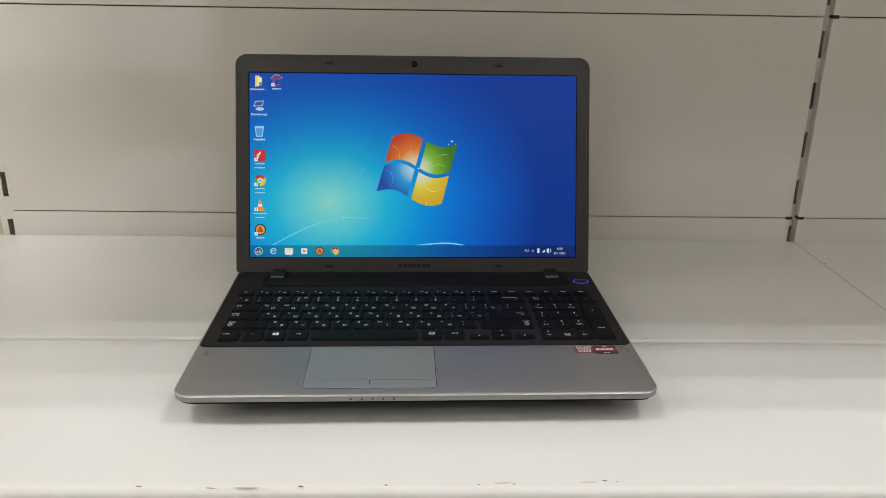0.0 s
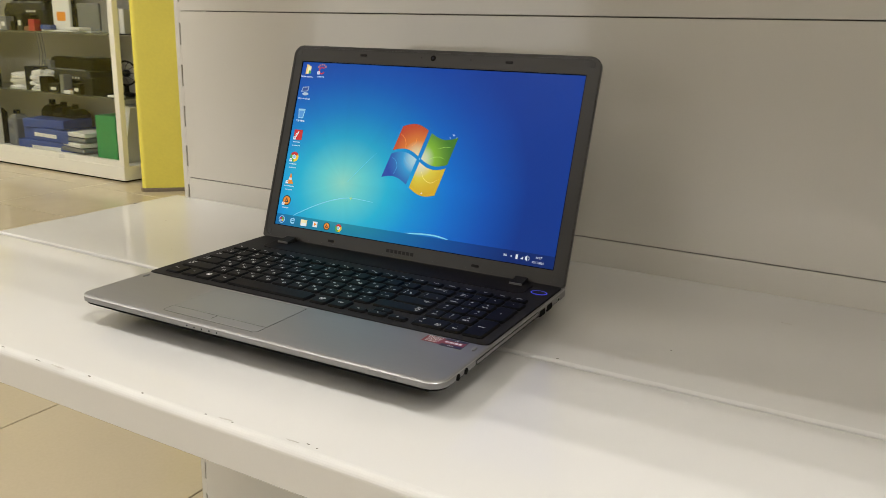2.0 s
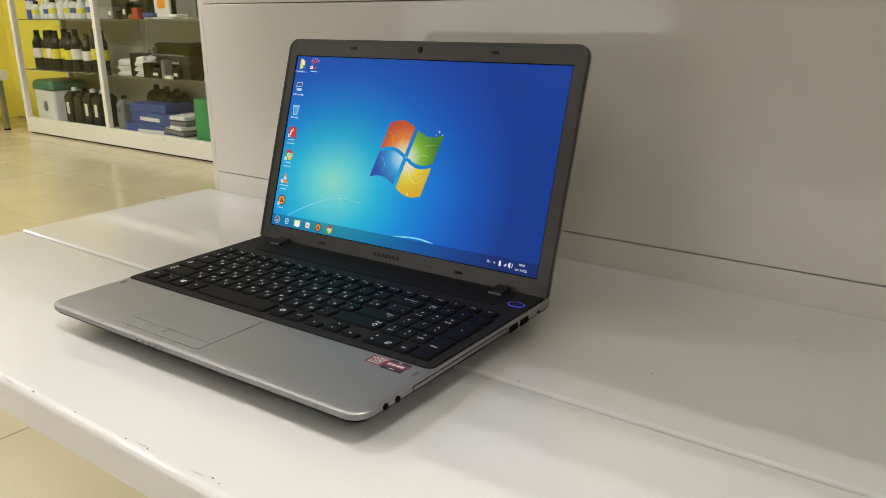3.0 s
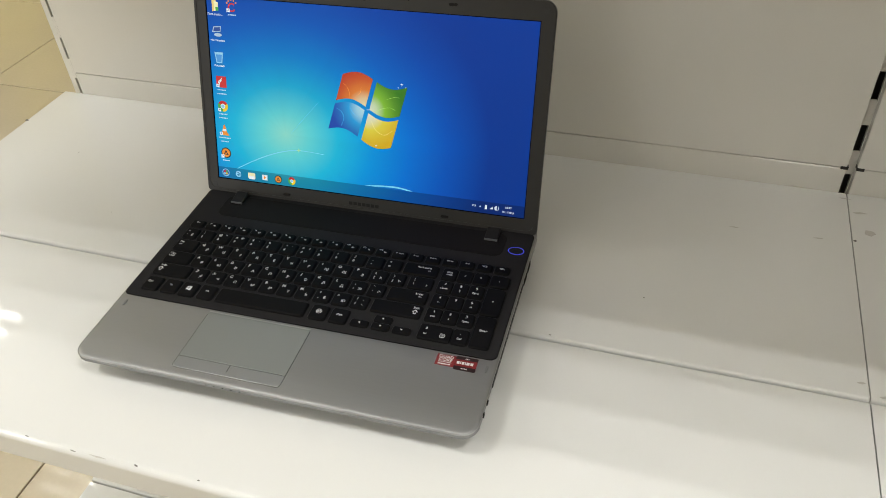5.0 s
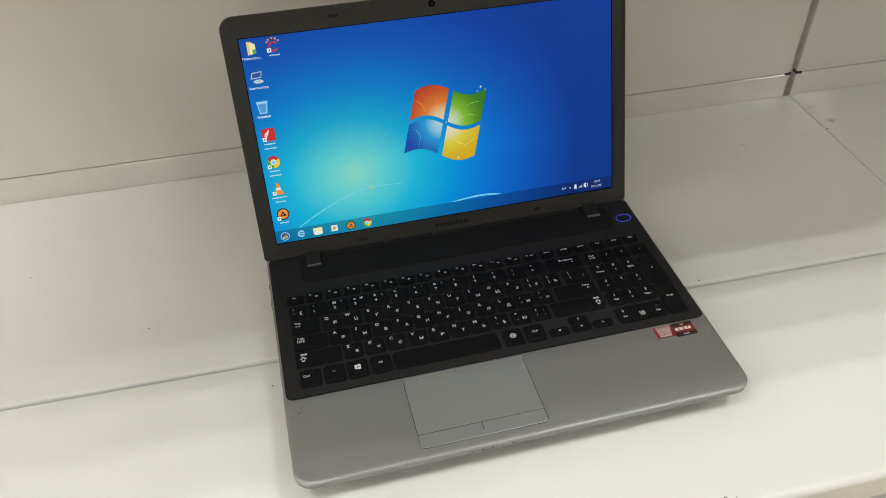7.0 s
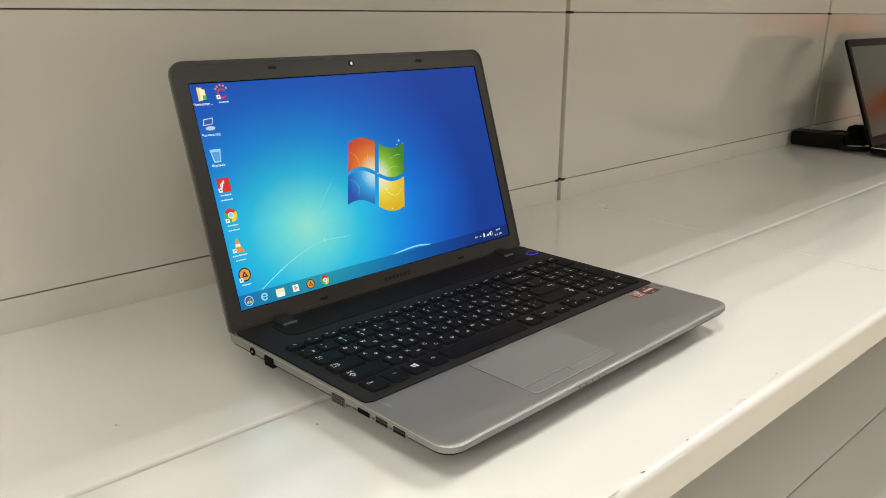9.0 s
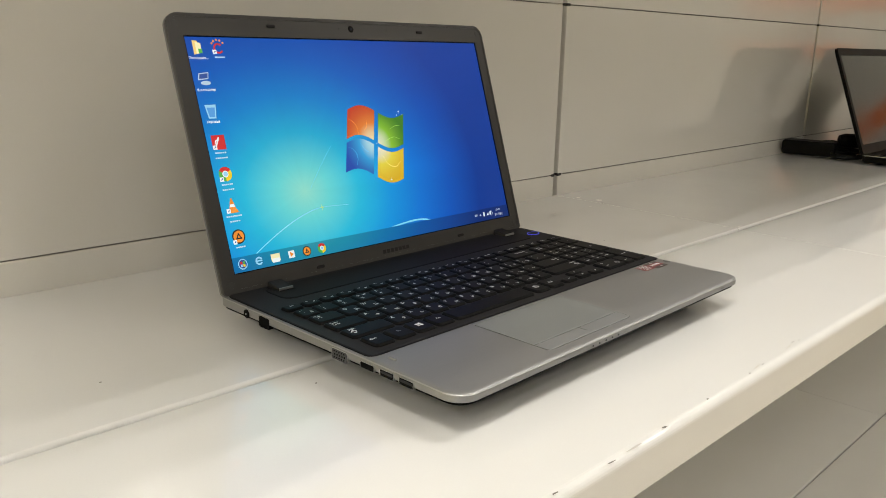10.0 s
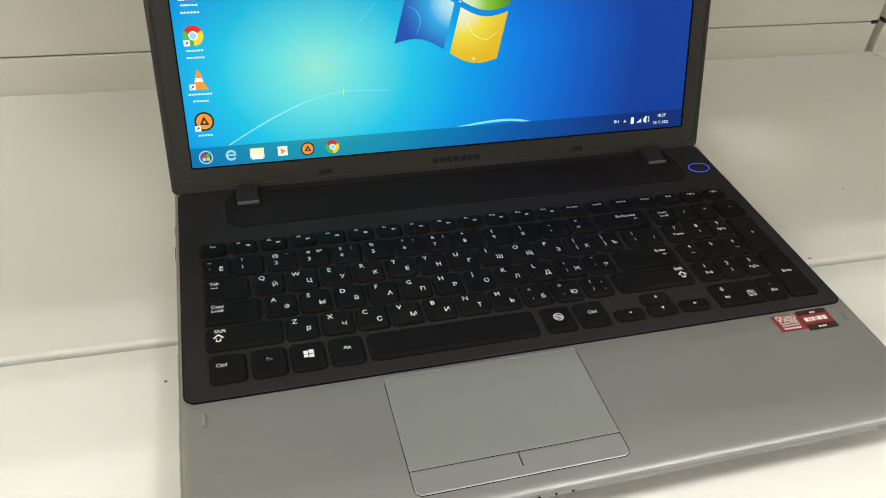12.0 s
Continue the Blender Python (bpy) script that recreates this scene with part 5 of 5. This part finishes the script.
def bottle(x, y, z, h, r, body, label, cap="bottle_dark"):
    t = thing("bottle", "dark toner bottle with a small bright label" if body == "bottle_dark" else "small pale bottle with a coloured label", "bottle", "bottles in the showcase", m=pose(x, y, z))
    part("body", lathe(0, 0, [(r * 0.92, 0), (r, 0.01 * h / 0.2), (r, h * 0.68), (r * 0.55, h * 0.82), (r * 0.45, h * 0.84)], 14), M[body], t, smooth=False)
    part("cap", cyl(0, 0, h * 0.83, h, r * 0.5, 12), M[cap], t)
    part("label", lathe(0, 0, [(r * 1.01, h * 0.28), (r * 1.015, h * 0.29), (r * 1.015, h * 0.52), (r * 1.01, h * 0.53)], 14), M[label], t)
    return t


def jerrycan(x, y, z, w, d, h, body, label):
    t = thing("jerrycan", "dark plastic jerrycan with a white paper label", "jerrycan", "jerrycans in the showcase", m=pose(x, y, z))
    part("body", rr_solid(-w / 2, -d / 2, w / 2, d / 2, 0.02, [(0, 0.004), (0.01, 0), (h * 0.78, 0), (h * 0.88, 0.025), (h * 0.9, 0.035)], 5), M[body], t)
    part("cap", cyl(-w * 0.15, 0, h * 0.88, h, 0.022, 12), M["label_white" if label else "bottle_dark"], t)
    if label:
        part("label", box(-w * 0.2, -d / 2 - 0.001, h * 0.3, w * 0.12, -d / 2 + 0.002, h * 0.62), M[label], t)
    return t


def carton(name, label, x0, y0, z, x1, y1, h, mat, rz=0.0, band=None, category="box"):
    w, d = (x1 - x0) / 2, (y1 - y0) / 2
    t = thing(name, label, category, m=pose((x0 + x1) / 2, (y0 + y1) / 2, z, 0, 0, rz))
    part("body", box(-w, -d, 0, w, d, h, min(0.006, h * 0.3)), M[mat], t)
    if band:
        part("print", box(-w * 0.5, -d - 0.0015, h * 0.3, w * 0.5, -d + 0.002, h * 0.6), M[band], t)
    return t


rs = random.Random(11)
S0, S1, S2 = LEVELS[:3]
for i in range(10):
    bottle(-6.19 + 0.104 * i, 2.80 + rs.uniform(-0.02, 0.03), S1, 0.30 + rs.uniform(-0.02, 0.02), 0.044, "bottle_dark", "label_yellow" if i in (1, 3, 4, 5, 8, 9) else "label_white")
for i in range(9):
    bottle(-6.08 + 0.092 * i, 2.79 + rs.uniform(-0.02, 0.03), S2, 0.15 + rs.uniform(-0.015, 0.015), 0.038, "label_white", ("label_yellow", "label_white", "label_blue", "label_yellow", "label_white", "label_yellow", "label_blue", "label_yellow", "label_blue")[i], "label_white" if i % 3 else "bottle_dark")
bottle(-6.20, 2.80, S2, 0.26, 0.042, "label_blue", "label_white", "label_blue")
bottle(-4.93, 2.82, S2, 0.19, 0.055, "bottle_dark", "label_white")
for i in range(4):
    jerrycan(-5.70 + 0.135 * i, 2.80, S0, 0.12, 0.16, 0.29, "bottle_dark", "label_white" if i in (0, 2, 3) else "")
jerrycan(-4.94, 2.76, S0, 0.10, 0.12, 0.27, "bottle_grey", "")
for i in range(3):
    jerrycan(-4.80 + 0.125 * i, 2.95, S0, 0.12, 0.15, 0.34 - 0.01 * i, "bottle_dark", "")


def tub():
    t = thing("storage_box", "white plastic storage box with a dark green lid", "storage box", m=pose(-6.02, 2.84, S0, 0, 0, -6))
    part("body", rr_solid(-0.19, -0.14, 0.19, 0.14, 0.03, [(0, 0.012), (0.02, 0.004), (0.26, 0)], 6), M["label_white"], t)
    part("lid", rr_solid(-0.20, -0.15, 0.20, 0.15, 0.03, [(0.26, 0.004), (0.27, 0), (0.31, 0.006), (0.335, 0.03)], 6), M["green_dark"], t)
    part("vent", cyl(0, 0, 0, 0.004, 0.04, 16), M["bottle_grey"], t, m=pose(0.02, -0.138, 0.13, 90))
    return t


tub()
carton("box", "flat blue cardboard box", -4.86, 2.70, S0, -4.30, 3.0, 0.085, "box_blue", 4, "label_white")
carton("box", "flat blue cardboard box", -4.83, 2.71, S0 + 0.085, -4.32, 3.0, 0.085, "box_blue", -3, "label_white")
carton("box", "blue cardboard box on top of a stack", -4.82, 2.72, S0 + 0.17, -4.45, 2.98, 0.06, "box_blue", 8)
for i in range(5):
    carton("paper_stack", "stack of white printed papers", -4.50 + rs.uniform(-0.02, 0.02), 2.70, S0 + 0.006 + 0.034 * i + (0.0 if i else -0.006), -4.14, 2.95, 0.028, "paper" if i % 2 == 0 else "bottle_grey", rs.uniform(-12, 12), category="papers")
carton("box", "bright green cardboard box", -4.07, 2.72, S0, -3.90, 2.98, 0.30, "green", 6)
lean = thing("panel", "white panel leaning in the showcase", "panel", m=pose(-3.865, 2.86, S0, 0, 14, 0))
part("board", box(-0.028, -0.12, 0.007, 0.028, 0.12, 0.385, 0.004), M["label_white"], lean)


def paper_bags(x, y, z, w, d, h, seed):
    """A heap of crumpled paper: folded sheets with creased, uneven rims."""
    q = random.Random(seed)
    t = thing("paper_bags", "heap of crumpled white paper bags", "paper bags", m=pose(x, y, z, 0, 0, q.uniform(-8, 8)))
    for k in range(7):
        n = 14
        z0 = h * k / 7
        ring = [(w * 0.5 * math.cos(2 * math.pi * i / n) * q.uniform(0.7, 1.05), d * 0.5 * math.sin(2 * math.pi * i / n) * q.uniform(0.7, 1.05)) for i in range(n)]
        lift = [q.uniform(0.0, h * 0.16) for i in range(n)]
        sheet = loft([[(u, v, z0) for u, v in ring], [(u * 1.03, v * 1.03, z0 + h * 0.06 + lift[i] * 0.6) for i, (u, v) in enumerate(ring)], [(u * 0.8, v * 0.8, z0 + h * 0.12 + lift[i]) for i, (u, v) in enumerate(ring)]])
        part("bag", sheet, M["paper"], t)
    return t


paper_bags(-4.84, 2.81, S1, 0.30, 0.22, 0.10, 5)
paper_bags(-4.62, 2.76, S1, 0.22, 0.16, 0.13, 9)


def printer(x, y, z, w, d, h, label):
    t = thing("printer", label, "printer", m=pose(x, y, z, 0, 0, -4))
    part("body", rr_solid(-w / 2, -d / 2, w / 2, d / 2, 0.03, [(0, 0.02), (0.02, 0.0), (h * 0.45, 0.0), (h * 0.60, 0.02)], 6), M["bottle_dark"], t)
    lid = part("scanner_lid", rr_solid(-w / 2 + 0.03, -d / 2 + 0.05, w / 2 - 0.03, d / 2, 0.025, [(h * 0.6, 0.004), (h * 0.64, 0.0), (h * 0.90, 0.006), (h * 0.95, 0.03)], 6), M["far_black"], t)
    part("lid_panel", rr_solid(-w * 0.33, -d * 0.18, w * 0.33, d * 0.36, 0.015, [(h * 0.95, 0), (h * 0.965, 0.006)], 5), M["bottle_grey"], lid)
    part("tray", box(-w * 0.35, -d / 2 - 0.06, 0.0, w * 0.35, -d / 2 + 0.02, 0.03, 0.006), M["brown"], t, "brown paper tray")
    part("slot", box(-w * 0.36, -d / 2 - 0.003, h * 0.18, w * 0.36, -d / 2 + 0.006, h * 0.34, 0.004), M["port"], t)
    part("control_panel", moved(box(-w * 0.36, -0.012, 0, w * 0.36, 0.012, h * 0.14, 0.004), pose(0, -d / 2 + 0.02, h * 0.5, -35)), M["bottle_grey"], t)
    for k in range(4):
        part("button", moved(cyl(0, 0, 0, 0.004, 0.008, 10), pose(w * (0.12 + 0.06 * k), -d / 2 - 0.002, h * 0.42, 90)), M["label_white"], t)
    return t


printer(-4.38, 2.88, S1, 0.55, 0.24, 0.24, "black printer with a brown tray on a glass shelf")
printer(-4.74, 2.88, S2, 0.50, 0.26, 0.30, "black printer standing on the upper glass shelf")
carton("camera_box", "small black box on a glass shelf", -4.72, 2.70, S1, -4.60, 2.80, 0.16, "bottle_dark", 20)
carton("brochure", "white and orange brochure standing on a shelf", -4.42, 2.74, S2 + 0.012, -4.25, 2.76, 0.19, "paper", 0, "orange_card", "brochure")
carton("brochure", "grey brochure standing on a shelf", -4.22, 2.78, S2 + 0.012, -4.03, 2.80, 0.17, "bottle_grey", 5, None, "brochure")
carton("paper_stack", "loose white papers lying on a shelf", -4.48, 2.70, S2, -4.02, 2.86, 0.011, "paper", 3, None, "papers")
for i in range(3):
    carton("box", "narrow white carton standing on a shelf", -3.97 + 0.055 * i, 2.80, S2, -3.925 + 0.055 * i, 2.92, 0.15, "label_white", 0)
for x0, y0, z, x1, y1, h, mat, rz, nm, lab, cat in (
        (-4.60, 2.68, S2, -4.545, 2.74, 0.075, "red_card", 10, "box", "small red cardboard box", "box"), (-4.98, 2.90, S2, -4.90, 2.98, 0.30, "bottle_dark", 0, "box", "tall black box at the back of a shelf", "box"),
        (-4.55, 2.68, S1, -4.50, 2.73, 0.03, "label_white", 20, "box", "tiny white box on a glass shelf", "box"), (-4.28, 2.66, S1, -4.20, 2.72, 0.022, "label_white", -8, "box", "tiny white box on a glass shelf", "box"),
        (-4.46, 2.67, S2 + 0.012, -4.38, 2.73, 0.03, "box_blue", 15, "box", "small dark blue packet on papers", "box"), (-4.66, 2.80, S1, -4.56, 2.95, 0.20, "bottle_grey", -10, "box", "grey packaged part on a glass shelf", "box"),
        (-4.36, 2.66, S0, -4.10, 2.70, 0.025, "paper", 12, "paper_stack", "loose printed papers by the glass", "papers"), (-3.90, 2.70, S1, -3.80, 2.76, 0.012, "label_white", 0, "paper_stack", "thin white notepad on a shelf", "papers"),
        (-4.20, 2.68, S2 + 0.012, -4.06, 2.76, 0.02, "paper", -14, "paper_stack", "crumpled white papers on a shelf", "papers")):
    carton(nm, lab, x0, y0, z, x1, y1, h, mat, rz, None, cat)
for k in range(3):
    t = thing("cable", "thin grey cable hanging down in the showcase", "cable", "hanging cables", m=pose(-4.62 + 0.03 * k, 2.74, 0))
    part("cord", tube([(0, 0, S2 - 0.008), (0.01, 0.01, S2 - 0.15), (-0.01, 0.0, S2 - 0.30), (0.005, 0.0, S1 + 0.004)], 0.003, 6), M["bottle_grey"], t)
for k, (x, z, w, h) in enumerate(((-4.50, S1, 0.07, 0.10), (-4.40, S1, 0.09, 0.06), (-4.30, S1, 0.06, 0.12), (-4.16, S1, 0.10, 0.07), (-4.05, S1, 0.07, 0.11), (-4.86, S2, 0.07, 0.09), (-4.76, S2, 0.05, 0.06), (-4.68, S2, 0.06, 0.11))):
    carton("box", "small dark accessory box standing by the glass", x - w / 2, 2.675, z, x + w / 2, 2.735, h, ("far_black", "bottle_dark", "bottle_grey")[k % 3], rs.uniform(-14, 14), "label_white" if k % 2 else None)


def desk_fan():
    t = thing("desk_fan", "round black desk fan on a glass shelf", "fan", m=pose(-3.87, 2.83, S1, 0, 0, 20))
    part("base", lathe(0, 0, [(0.055, 0), (0.06, 0.006), (0.05, 0.018), (0.014, 0.026), (0.012, 0.075)], 20), M["far_black"], t)
    rim = [(0.075 * math.cos(2 * math.pi * i / 28), 0, 0.145 + 0.075 * math.sin(2 * math.pi * i / 28)) for i in range(29)]
    part("cage_rim", tube(rim, 0.006, 8), M["far_black"], t, smooth=True)
    for k in range(10):
        a = math.pi * k / 5
        part("cage_wire", tube([(0.02 * math.cos(a), -0.024, 0.145 + 0.02 * math.sin(a)), (0.05 * math.cos(a), -0.020, 0.145 + 0.05 * math.sin(a)), (0.075 * math.cos(a), 0, 0.145 + 0.075 * math.sin(a))], 0.0018, 5), M["far_black"], t)
    part("hub", moved(lathe(0, 0, [(0.022, -0.02), (0.024, 0.0), (0.016, 0.026)], 16), pose(0, 0, 0.145, 90)), M["bottle_dark"], t)
    return t


desk_fan()


def side_table():
    t = thing("side_table", "white side table with grey metal legs", "table", m=pose(-6.95, 2.55, FLOOR_Z))
    part("tabletop", box(-0.42, -0.30, 0.42, 0.42, 0.12, 0.50, 0.006), M["white_frame"], t)
    for x in (-0.37, 0.37):
        for y in (-0.25, 0.07):
            part("leg", box(x - 0.02, y - 0.02, 0.01, x + 0.02, y + 0.02, 0.42, 0.003), M["steel"], t)
            part("foot", cyl(x, y, 0, 0.012, 0.026, 12), M["black"], t)
    return t


side_table()

# ---------------------------------------------------------------- floor tiles
tile_mesh = mesh_of("tile", *rr_solid(-TILE / 2 + 0.002, -TILE / 2 + 0.002, TILE / 2 - 0.002, TILE / 2 - 0.002, 0.002, [(-0.003, 0), (-0.0008, 0), (0.0, 0.0012)], 3), M["floor_tile"])
for i in range(-11, 8):
    for j in range(-6, 5):
        x, y = TILE_X + TILE * (i + 0.5), TILE_Y + TILE * (j + 0.5)
        if x > -7.4:
            put("tile", tile_mesh, floor, pose(x, y, FLOOR_Z))
